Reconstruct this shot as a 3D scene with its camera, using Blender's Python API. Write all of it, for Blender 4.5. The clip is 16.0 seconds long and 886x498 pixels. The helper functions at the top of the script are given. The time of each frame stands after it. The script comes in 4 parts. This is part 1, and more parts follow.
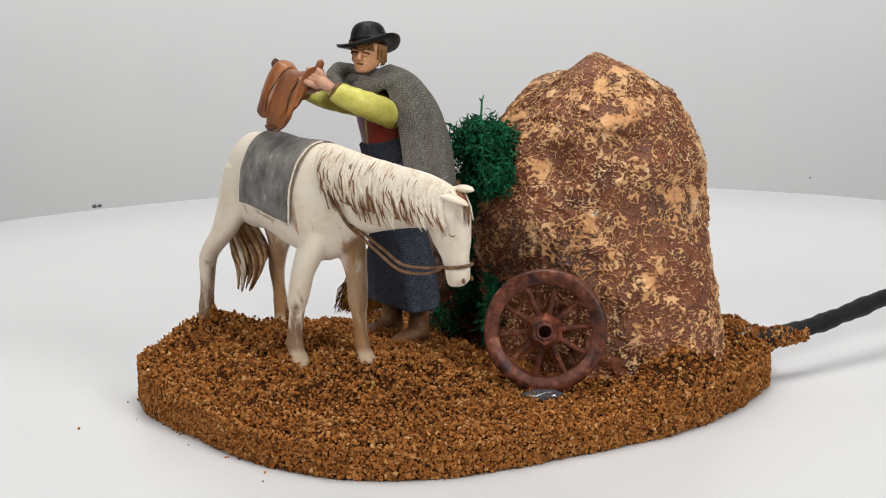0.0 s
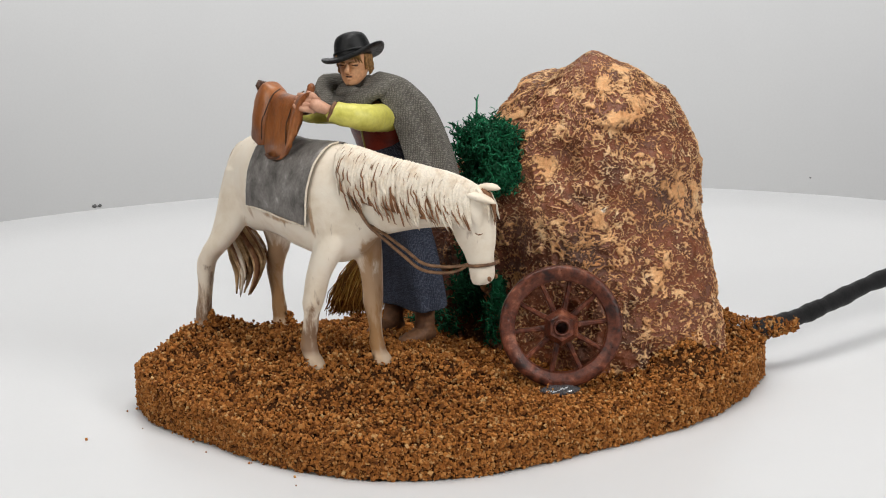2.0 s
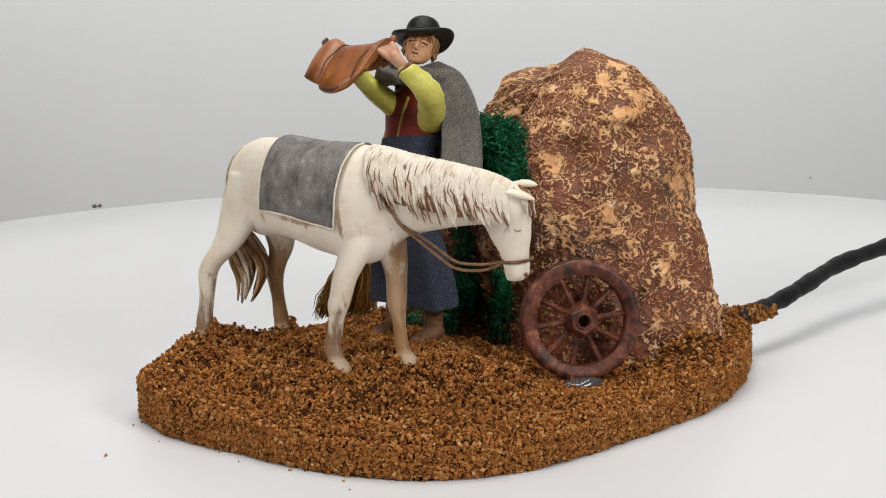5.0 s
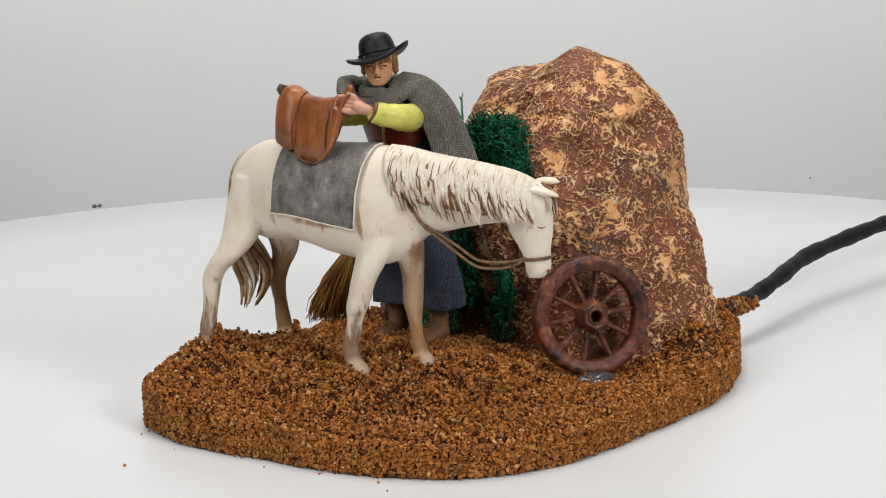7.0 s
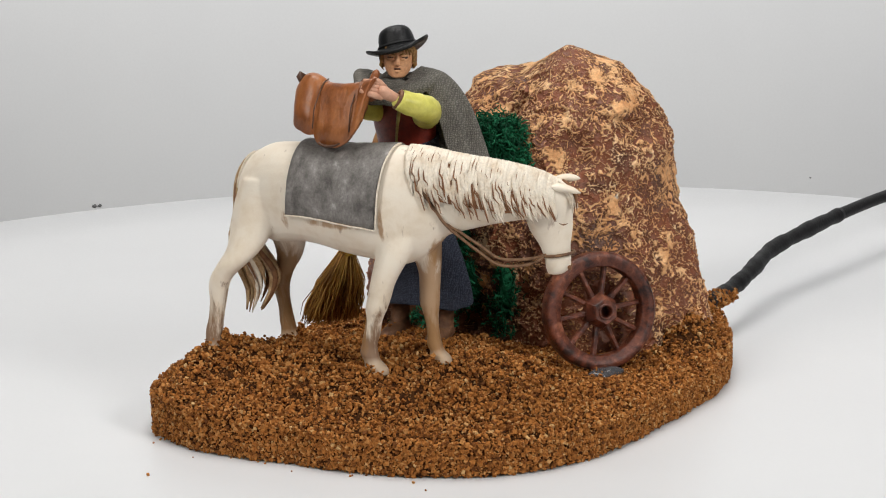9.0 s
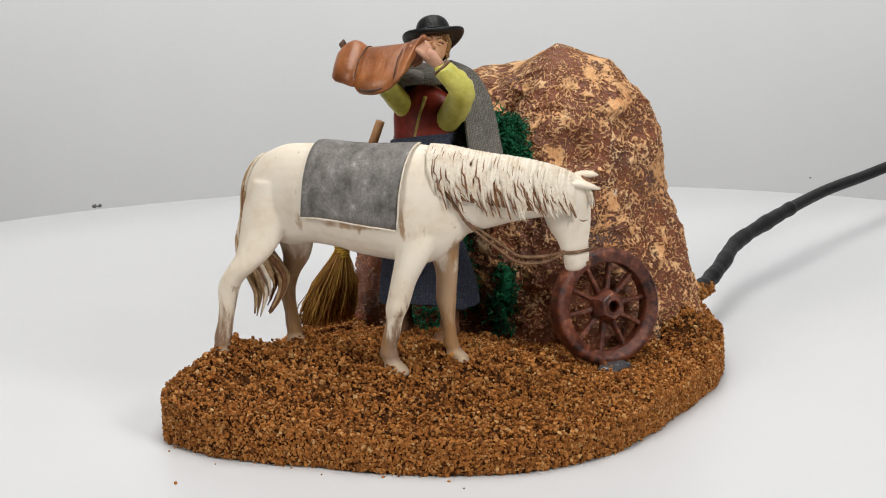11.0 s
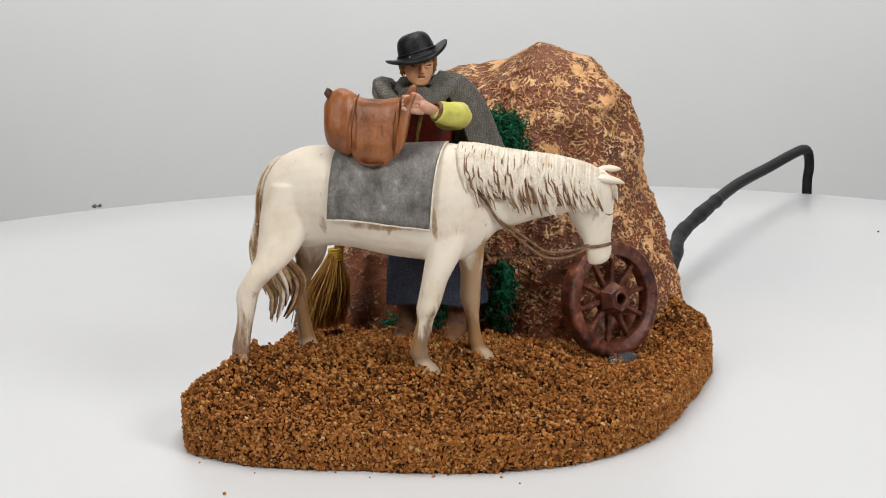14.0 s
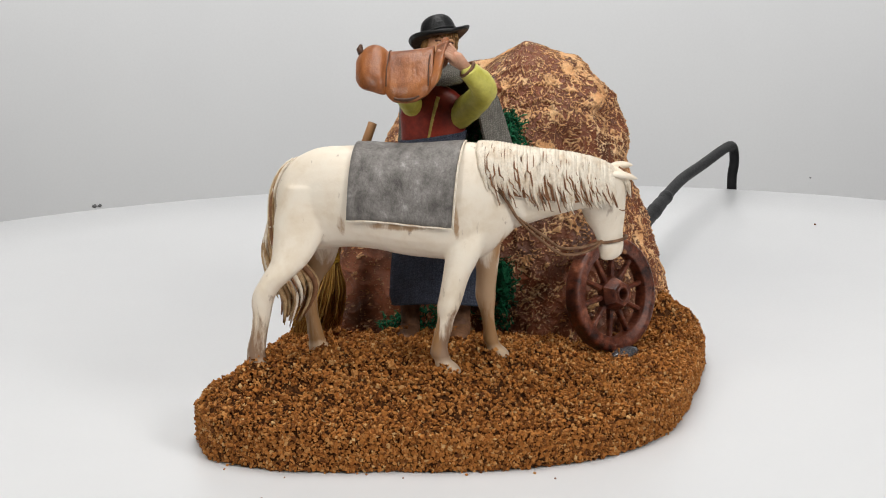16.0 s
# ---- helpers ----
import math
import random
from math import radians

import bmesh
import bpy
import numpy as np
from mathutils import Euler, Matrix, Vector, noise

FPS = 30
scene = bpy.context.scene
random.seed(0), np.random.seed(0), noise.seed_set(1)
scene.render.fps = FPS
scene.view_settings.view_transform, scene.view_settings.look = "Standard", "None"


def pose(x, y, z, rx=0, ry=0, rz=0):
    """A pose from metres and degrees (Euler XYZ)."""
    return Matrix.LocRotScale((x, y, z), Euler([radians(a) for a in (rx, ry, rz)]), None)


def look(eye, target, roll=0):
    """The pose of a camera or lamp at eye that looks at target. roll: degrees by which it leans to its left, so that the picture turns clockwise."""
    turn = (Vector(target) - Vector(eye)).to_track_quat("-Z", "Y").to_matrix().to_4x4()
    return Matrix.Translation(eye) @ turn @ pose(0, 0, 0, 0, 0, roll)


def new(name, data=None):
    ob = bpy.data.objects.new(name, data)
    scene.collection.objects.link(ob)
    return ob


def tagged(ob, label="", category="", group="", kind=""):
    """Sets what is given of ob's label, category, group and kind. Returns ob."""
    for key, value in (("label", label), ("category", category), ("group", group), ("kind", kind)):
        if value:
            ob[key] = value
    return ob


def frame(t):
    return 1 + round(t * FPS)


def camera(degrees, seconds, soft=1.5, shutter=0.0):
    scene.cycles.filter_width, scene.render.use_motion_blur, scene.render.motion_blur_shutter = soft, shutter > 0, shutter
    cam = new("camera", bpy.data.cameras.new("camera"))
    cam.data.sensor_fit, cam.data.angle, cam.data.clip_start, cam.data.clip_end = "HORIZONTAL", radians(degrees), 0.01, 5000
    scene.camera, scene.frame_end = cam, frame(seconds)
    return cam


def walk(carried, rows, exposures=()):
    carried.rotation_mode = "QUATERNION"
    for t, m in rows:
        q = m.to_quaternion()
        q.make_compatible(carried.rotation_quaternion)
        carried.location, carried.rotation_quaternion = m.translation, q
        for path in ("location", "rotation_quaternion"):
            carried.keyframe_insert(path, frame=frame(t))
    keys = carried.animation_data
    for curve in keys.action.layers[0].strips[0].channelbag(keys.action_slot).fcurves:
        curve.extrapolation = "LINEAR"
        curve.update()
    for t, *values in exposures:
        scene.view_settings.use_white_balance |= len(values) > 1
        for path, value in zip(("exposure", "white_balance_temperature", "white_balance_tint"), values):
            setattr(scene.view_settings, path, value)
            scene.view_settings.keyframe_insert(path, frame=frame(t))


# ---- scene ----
# A still camera before a white turntable that turns three degrees a second.
cam = camera(27.92, 16.0, soft=1.1)
EYE = Vector((0.0, -0.65, 0.1936))
AIM = Vector((0.00726, -0.01475, 0.0561))
walk(cam, [(0.0, look(EYE, AIM, -1.607)), (16.0, look(EYE, AIM, -1.607))])

# ---------------------------------------------------------------- light
world = bpy.data.worlds.new("studio")
scene.world = world
world.use_nodes = True
world.node_tree.nodes["Background"].inputs[0].default_value = (0.9, 0.95, 1.0, 1)
world.node_tree.nodes["Background"].inputs[1].default_value = 0.005
scene.view_settings.exposure = 0.47


def softbox(name, eye, aim, sx, sy, watts, colour=(1, 1, 1)):
    data = bpy.data.lights.new(name, "AREA")
    data.shape, data.size, data.size_y, data.energy, data.color = "RECTANGLE", sx, sy, watts, colour
    ob = new(name, data)
    ob.matrix_world = look(eye, aim)
    return ob


# assumed lamps out of view: soft light from above and from the front
softbox("softbox_top", (0.0, 0.08, 1.30), (0, 0.02, 0), 0.8, 0.8, 10.1, (1.0, 0.985, 0.96))
# added out of view only to brighten the backdrop wall
softbox("backdrop_fill", (0.16, 0.50, 0.62), (0.16, 1.5, 0.62), 2.2, 0.5, 9.6, (0.98, 0.99, 1.0))
softbox("softbox_left", (-0.95, -1.0, 0.85), (0, 0, 0.05), 0.5, 0.5, 6.8, (1.0, 0.97, 0.92))
softbox("softbox_right", (0.95, -1.0, 0.85), (0, 0, 0.05), 0.5, 0.5, 9.9, (1.0, 0.985, 0.96))

# ---------------------------------------------------------------- mesh helpers
MM = 0.001
TURNING = []


def rz(a):
    return Matrix.Rotation(radians(a), 4, "Z")


# the horse's own frame: u forward along the horse, v away from its near side, z up
LF = Matrix.Translation((-0.050, -0.024, 0)) @ rz(-57.33)


def thing(name, m0, label, category, group="", kind=""):
    ob = new(name)
    ob.empty_display_size = 0.01
    ob.matrix_world = m0
    tagged(ob, label, category, group, kind)
    TURNING.append((ob, m0))
    return ob


def finish(bm, name, mats, smooth=True, merge=False):
    if merge:
        bmesh.ops.remove_doubles(bm, verts=bm.verts, dist=1e-6)
    bmesh.ops.recalc_face_normals(bm, faces=bm.faces)
    me = bpy.data.meshes.new(name)
    bm.to_mesh(me)
    bm.free()
    for m in mats if isinstance(mats, (list, tuple)) else [mats]:
        me.materials.append(m)
    if smooth:
        me.polygons.foreach_set("use_smooth", [True] * len(me.polygons))
    return me


def part(name, bm, material, parent, label="", smooth=True):
    ob = new(name, finish(bm, name, material, smooth))
    ob.parent = parent
    tagged(ob, label)
    return ob


def V(u, v, z):
    return Vector((u * MM, v * MM, z * MM))


def spline(pts, n):
    """Points along a Catmull-Rom curve through tuples of any length."""
    p = [tuple(q) for q in pts]
    p = [p[0]] + p + [p[-1]]
    out = []
    steps = max(1, n // (len(p) - 3))
    for i in range(1, len(p) - 2):
        for s in range(steps):
            t = s / steps
            out.append(tuple(0.5 * (2 * b + (c - a) * t + (2 * a - 5 * b + 4 * c - d) * t * t + (3 * b - a - 3 * c + d) * t ** 3)
                             for a, b, c, d in zip(p[i - 1], p[i], p[i + 1], p[i + 2])))
    out.append(p[-2])
    return out


def skin(bm, loops, closed=True, caps=True, mat=0):
    """Skins rows of equally many points."""
    vs = [[bm.verts.new(c) for c in loop] for loop in loops]
    n = len(loops[0])
    for a, b in zip(vs, vs[1:]):
        for i in range(n if closed else n - 1):
            j = (i + 1) % n
            bm.faces.new((a[i], a[j], b[j], b[i])).material_index = mat
    if caps and closed:
        bm.faces.new(list(reversed(vs[0]))).material_index = mat
        bm.faces.new(vs[-1]).material_index = mat
    return vs


def loft(bm, rings, seg=20, mat=0, caps=True, wob=0.0):
    """Elliptic rings: (centre, half axis A, half axis B)."""
    loops = []
    for c, a, b in rings:
        loops.append([c + a * math.cos(2 * math.pi * k / seg) + b * math.sin(2 * math.pi * k / seg) for k in range(seg)])
        if wob:
            loops[-1] = [q + (q - c) * wob * noise.noise(q * 300) for q in loops[-1]]
    return skin(bm, loops, True, caps, mat)


def tube(bm, pts, radii, seg=8, mat=0, flat=1.0, up=Vector((0, 0, 1)), caps=True):
    """A tube along points; radii one number or one for each point; flat squeezes it along its second axis."""
    pts = [Vector(p) for p in pts]
    if not isinstance(radii, (list, tuple)):
        radii = [radii] * len(pts)
    loops, side = [], None
    for i, p in enumerate(pts):
        d = (pts[min(i + 1, len(pts) - 1)] - pts[max(i - 1, 0)]).normalized()
        if side is None:
            side = d.cross(up)
            side = side.normalized() if side.length > 1e-3 else d.orthogonal().normalized()
        side = (side - d * side.dot(d)).normalized()
        other = d.cross(side)
        loops.append([p + (side * math.cos(2 * math.pi * k / seg) + other * flat * math.sin(2 * math.pi * k / seg)) * radii[i] for k in range(seg)])
    return skin(bm, loops, True, caps, mat)


def ball(bm, c, r, mat=0, turn=None, seg=16):
    m = Matrix.Translation(c) @ (turn or Matrix()) @ Matrix.Diagonal((r[0], r[1], r[2], 1))
    got = bmesh.ops.create_uvsphere(bm, u_segments=seg, v_segments=max(6, seg * 2 // 3), radius=1, matrix=m)
    for f in {f for v in got["verts"] for f in v.link_faces}:
        f.material_index = mat


def shake(bm, amp, scale):
    for v in bm.verts:
        v.co += Vector(noise.noise_vector(v.co * scale)) * amp


# ---------------------------------------------------------------- materials
def node_material(name):
    m = bpy.data.materials.new(name)
    m.use_nodes = True
    nt = m.node_tree
    return m, nt, nt.nodes["Principled BSDF"]


def ramp(nt, source, stops):
    r = nt.nodes.new("ShaderNodeValToRGB")
    while len(r.color_ramp.elements) < len(stops):
        r.color_ramp.elements.new(0.5)
    for e, (p, c) in zip(r.color_ramp.elements, stops):
        e.position, e.color = p, (*c, 1)
    nt.links.new(source, r.inputs[0])
    return r.outputs[0]


def noise_tex(nt, scale, detail=6, rough=0.6, distortion=0.0, stretch=None):
    co = nt.nodes.new("ShaderNodeTexCoord")
    out = co.outputs["Object"]
    if stretch:
        mp = nt.nodes.new("ShaderNodeMapping")
        mp.inputs["Scale"].default_value = stretch
        nt.links.new(out, mp.inputs[0])
        out = mp.outputs[0]
    n = nt.nodes.new("ShaderNodeTexNoise")
    n.inputs["Scale"].default_value, n.inputs["Detail"].default_value = scale, detail
    n.inputs["Roughness"].default_value, n.inputs["Distortion"].default_value = rough, distortion
    nt.links.new(out, n.inputs["Vector"])
    return n.outputs["Fac"]


def mixed(nt, fac, a, b, mode="MIX"):
    x = nt.nodes.new("ShaderNodeMix")
    x.data_type, x.blend_type = "RGBA", mode
    for socket, value in ((x.inputs[0], fac), (x.inputs[6], a), (x.inputs[7], b)):
        if isinstance(value, (int, float)):
            socket.default_value = value
        elif isinstance(value, tuple):
            socket.default_value = (*value, 1)
        else:
            nt.links.new(value, socket)
    return x.outputs[2]


def bump(nt, bsdf, height, strength, distance):
    b = nt.nodes.new("ShaderNodeBump")
    b.inputs["Strength"].default_value, b.inputs["Distance"].default_value = strength, distance
    nt.links.new(height, b.inputs["Height"])
    nt.links.new(b.outputs[0], bsdf.inputs["Normal"])
    return b


def painted(name, stops, scale, rough=0.6, relief=0.3, depth=0.0004, fine=None, stretch=None, grime=0.25, spec=0.4):
    """Two scales of noise: tone over the thing, and a fine grain that also gives the relief."""
    m, nt, bs = node_material(name)
    broad = noise_tex(nt, scale, 5, 0.6, 0.3, stretch)
    grain = noise_tex(nt, fine or scale * 6, 5, 0.65, 0.0, stretch)
    col = ramp(nt, broad, stops)
    dirt = ramp(nt, grain, [(0.3, (1 - grime,) * 3), (0.6, (1.0, 1.0, 1.0))])
    nt.links.new(mixed(nt, 1.0, col, dirt, "MULTIPLY"), bs.inputs["Base Color"])
    r = ramp(nt, grain, [(0.3, (rough - 0.08,) * 3), (0.7, (min(1, rough + 0.1),) * 3)])
    nt.links.new(r, bs.inputs["Roughness"])
    bs.inputs["Specular IOR Level"].default_value = spec
    bump(nt, bs, grain, relief, depth)
    return m


def island_material(name, stops, rough=0.85, scale=2500):
    """Loose pieces, each with its own tone."""
    m, nt, bs = node_material(name)
    g = nt.nodes.new("ShaderNodeNewGeometry")
    col = ramp(nt, g.outputs["Random Per Island"], stops)
    grain = noise_tex(nt, scale, 3, 0.7)
    d = ramp(nt, grain, [(0.3, (0.65,) * 3), (0.65, (1.0,) * 3)])
    nt.links.new(mixed(nt, 1.0, col, d, "MULTIPLY"), bs.inputs["Base Color"])
    bs.inputs["Roughness"].default_value = rough
    bs.inputs["Specular IOR Level"].default_value = 0.25
    bump(nt, bs, grain, 0.5, 0.0003)
    return m


# near-black paint for unseen walls, so that they bounce little light
BOUNCE_CUT_WALL = painted("bounce_cut_wall", [(0.3, (0.035, 0.035, 0.037)), (0.7, (0.05, 0.05, 0.05))], 2.0, 0.9, 0.05, 0.0005, 400, None, 0.05)
WHITE_WALL = painted("white_backdrop", [(0.3, (0.60, 0.60, 0.605)), (0.7, (0.64, 0.64, 0.64))], 2.0, 0.9, 0.05, 0.0005, 400, None, 0.03)
TABLE = painted("white_laminate", [(0.3, (0.605, 0.612, 0.626)), (0.7, (0.630, 0.636, 0.648))], 9.0, 0.38, 0.03, 0.0001, 700, None, 0.02, 0.5)
STUDIO_FLOOR = painted("grey_studio_floor", [(0.3, (0.14, 0.14, 0.14)), (0.7, (0.18, 0.18, 0.18))], 3.0, 0.8, 0.1, 0.001, 90)
# slab under the granules, coloured near black for the shade between them
CORK = painted("gap_shade_cork", [(0.3, (0.022, 0.008, 0.003)), (0.5, (0.06, 0.022, 0.006)), (0.7, (0.14, 0.052, 0.014))], 700, 0.95, 0.9, 0.001, 1500, None, 0.5, 0.1)
GRAIN = island_material("cork_granules", [(0.0, (0.13, 0.042, 0.009)), (0.3, (0.31, 0.108, 0.021)), (0.7, (0.47, 0.180, 0.039)), (0.93, (0.54, 0.255, 0.078)), (1.0, (0.64, 0.40, 0.17))])


def horse_material():
    """Cream paint with a brown wash that gathers in streaks on the lower legs and hooves."""
    m, nt, bs = node_material("cream_horse_paint")
    broad = noise_tex(nt, 90, 5, 0.6, 0.3)
    streak = noise_tex(nt, 260, 5, 0.65, 0.4, (1, 1, 0.22))
    grain = noise_tex(nt, 900, 4, 0.6)
    col = ramp(nt, broad, [(0.3, (0.70, 0.59, 0.45)), (0.5, (0.79, 0.70, 0.58)), (0.8, (0.82, 0.755, 0.65))])
    co = nt.nodes.new("ShaderNodeTexCoord")
    sep = nt.nodes.new("ShaderNodeSeparateXYZ")
    nt.links.new(co.outputs["Object"], sep.inputs[0])
    low = nt.nodes.new("ShaderNodeMapRange")
    low.inputs["From Min"].default_value, low.inputs["From Max"].default_value = 0.029, -0.001
    low.inputs["To Min"].default_value, low.inputs["To Max"].default_value = -0.12, 0.32
    nt.links.new(sep.outputs[2], low.inputs["Value"])
    add = nt.nodes.new("ShaderNodeMath")
    nt.links.new(streak, add.inputs[0])
    nt.links.new(low.outputs[0], add.inputs[1])
    mask = ramp(nt, add.outputs[0], [(0.52, (0, 0, 0)), (0.66, (0.88, 0.88, 0.88))])
    col = mixed(nt, mask, col, (0.185, 0.088, 0.036))
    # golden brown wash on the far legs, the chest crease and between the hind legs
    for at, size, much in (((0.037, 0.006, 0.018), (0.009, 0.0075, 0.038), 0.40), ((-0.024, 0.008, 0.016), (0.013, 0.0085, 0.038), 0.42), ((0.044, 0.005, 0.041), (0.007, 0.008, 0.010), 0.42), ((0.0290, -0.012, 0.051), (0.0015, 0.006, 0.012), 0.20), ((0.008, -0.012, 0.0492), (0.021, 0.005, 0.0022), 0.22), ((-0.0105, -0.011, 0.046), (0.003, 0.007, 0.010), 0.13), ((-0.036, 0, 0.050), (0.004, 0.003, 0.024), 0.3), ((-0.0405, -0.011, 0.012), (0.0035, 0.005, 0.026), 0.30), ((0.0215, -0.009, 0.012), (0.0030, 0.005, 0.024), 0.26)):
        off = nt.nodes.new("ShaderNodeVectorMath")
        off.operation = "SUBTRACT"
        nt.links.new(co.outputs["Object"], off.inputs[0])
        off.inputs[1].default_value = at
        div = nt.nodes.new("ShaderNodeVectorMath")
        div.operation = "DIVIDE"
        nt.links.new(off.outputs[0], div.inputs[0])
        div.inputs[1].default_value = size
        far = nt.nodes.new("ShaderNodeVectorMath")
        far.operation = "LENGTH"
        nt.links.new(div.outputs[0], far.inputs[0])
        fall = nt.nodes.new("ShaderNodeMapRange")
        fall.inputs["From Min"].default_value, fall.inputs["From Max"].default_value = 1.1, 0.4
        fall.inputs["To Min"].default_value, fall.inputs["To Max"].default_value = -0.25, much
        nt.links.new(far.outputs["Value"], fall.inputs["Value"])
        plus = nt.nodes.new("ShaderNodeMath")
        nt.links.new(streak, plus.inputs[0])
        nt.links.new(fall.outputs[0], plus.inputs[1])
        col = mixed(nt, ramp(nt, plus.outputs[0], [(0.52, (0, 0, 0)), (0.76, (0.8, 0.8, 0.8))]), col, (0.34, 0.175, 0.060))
    hoof = nt.nodes.new("ShaderNodeMapRange")
    hoof.inputs["From Min"].default_value, hoof.inputs["From Max"].default_value = 0.0042, 0.0022
    hoof.inputs["To Min"].default_value, hoof.inputs["To Max"].default_value = 0.0, 0.42
    nt.links.new(sep.outputs[2], hoof.inputs["Value"])
    col = mixed(nt, hoof.outputs[0], col, (0.74, 0.60, 0.44))
    fleck = ramp(nt, noise_tex(nt, 420, 4, 0.7, 1.0, (1, 1, 0.5)), [(0.69, (0, 0, 0)), (0.76, (0.28, 0.28, 0.28))])
    col = mixed(nt, fleck, col, (0.46, 0.28, 0.13))
    nt.links.new(col, bs.inputs["Base Color"])
    bs.inputs["Roughness"].default_value = 0.48
    bs.inputs["Specular IOR Level"].default_value = 0.4
    bump(nt, bs, mixed(nt, 0.5, broad, grain), 0.25, 0.0006)
    return m


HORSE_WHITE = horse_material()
HAIR_WHITE = painted("cream_mane_paint", [(0.3, (0.66, 0.53, 0.39)), (0.55, (0.82, 0.74, 0.62))], 260, 0.5, 0.2, 0.0003, 1500, None, 0.2)
WASH = painted("brown_wash", [(0.3, (0.15, 0.060, 0.024)), (0.7, (0.30, 0.14, 0.060))], 500, 0.6, 0.4, 0.0003)
TAIL_HAIR = painted("grey_brown_tail_paint", [(0.35, (0.30, 0.165, 0.07)), (0.6, (0.60, 0.42, 0.23))], 300, 0.6, 0.4, 0.0003, 1800)
BLANKET = painted("grey_blanket_paint", [(0.34, (0.105, 0.096, 0.088)), (0.47, (0.195, 0.180, 0.168)), (0.60, (0.27, 0.253, 0.238)), (0.70, (0.48, 0.455, 0.43))], 170, 0.55, 0.7, 0.0005, 1300, (1.0, 1.0, 0.7), 0.35)
STRAP = painted("brown_strap", [(0.3, (0.10, 0.045, 0.020)), (0.7, (0.30, 0.165, 0.085))], 400, 0.5, 0.4, 0.0003)
WHEEL_RED = painted("red_brown_plastic", [(0.34, (0.022, 0.006, 0.004)), (0.46, (0.105, 0.027, 0.014)), (0.58, (0.185, 0.052, 0.026)), (0.70, (0.36, 0.135, 0.075))], 260, 0.34, 0.6, 0.0005, 900, (1, 1, 0.6), 0.45, 0.4)
HAT_BLACK = painted("black_hat_paint", [(0.3, (0.003, 0.0032, 0.0035)), (0.7, (0.011, 0.0115, 0.013))], 300, 0.42, 0.5, 0.0005, 900, None, 0.3, 0.28)
SKIN = painted("flesh_paint", [(0.3, (0.50, 0.25, 0.16)), (0.7, (0.64, 0.37, 0.25))], 260, 0.5, 0.15, 0.0002, 1400, None, 0.15)
FACE = painted("tanned_face_paint", [(0.3, (0.62, 0.29, 0.145)), (0.7, (0.78, 0.44, 0.25))], 300, 0.45, 0.2, 0.0002, 1200, None, 0.2)
DARK_PAINT = painted("eye_and_shadow_paint", [(0.3, (0.05, 0.02, 0.012)), (0.7, (0.12, 0.05, 0.03))], 700, 0.5, 0.1, 0.0002)
HAIR = painted("brown_hair_paint", [(0.3, (0.13, 0.055, 0.016)), (0.7, (0.46, 0.25, 0.085))], 900, 0.55, 0.5, 0.0004)
YELLOW = painted("yellow_sleeve_paint", [(0.3, (0.50, 0.46, 0.075)), (0.6, (0.68, 0.64, 0.15))], 160, 0.42, 0.3, 0.0004, 700, None, 0.15)
RED = painted("red_vest_paint", [(0.3, (0.13, 0.013, 0.008)), (0.6, (0.26, 0.030, 0.016))], 240, 0.38, 0.35, 0.0003)
STRIPE = painted("yellow_trim_paint", [(0.3, (0.30, 0.21, 0.04)), (0.7, (0.52, 0.42, 0.12))], 400, 0.5, 0.3, 0.0003)
BOOT = painted("brown_boot_paint", [(0.3, (0.09, 0.040, 0.020)), (0.7, (0.26, 0.125, 0.062))], 260, 0.6, 0.5, 0.0004, 900)
LEATHER = painted("tan_saddle_paint", [(0.28, (0.12, 0.036, 0.012)), (0.42, (0.27, 0.086, 0.024)), (0.62, (0.38, 0.135, 0.040)), (0.78, (0.50, 0.22, 0.080))], 110, 0.36, 0.5, 0.0004, 700, (1, 1, 0.6), 0.30, 0.5)
LEATHER_DARK = painted("dark_saddle_paint", [(0.3, (0.045, 0.018, 0.010)), (0.7, (0.12, 0.05, 0.022))], 300, 0.5, 0.4, 0.0003)
STRAW = island_material("straw_bristles", [(0.0, (0.13, 0.052, 0.010)), (0.5, (0.36, 0.165, 0.028)), (1.0, (0.58, 0.34, 0.085))], 0.7)
TWINE = painted("yellow_twine", [(0.3, (0.42, 0.24, 0.02)), (0.7, (0.60, 0.38, 0.05))], 500, 0.7, 0.5, 0.0003)
STICK = painted("pale_brown_stick", [(0.3, (0.27, 0.12, 0.045)), (0.7, (0.42, 0.22, 0.09))], 200, 0.6, 0.4, 0.0003, 900, (1, 1, 0.2))
MOSS = island_material("green_lichen", [(0.0, (0.002, 0.045, 0.018)), (0.5, (0.004, 0.105, 0.042)), (0.9, (0.010, 0.17, 0.070)), (1.0, (0.03, 0.24, 0.11))], 0.75)
CABLE = painted("black_tape", [(0.3, (0.006, 0.006, 0.0065)), (0.7, (0.016, 0.016, 0.017))], 160, 0.55, 0.4, 0.0004, None, None, 0.25, 0.22)
GLUE, nt_, bs_ = node_material("hot_glue")
bs_.inputs["Base Color"].default_value = (0.13, 0.13, 0.14, 1)
bs_.inputs["Roughness"].default_value, bs_.inputs["Transmission Weight"].default_value = 0.12, 0.5


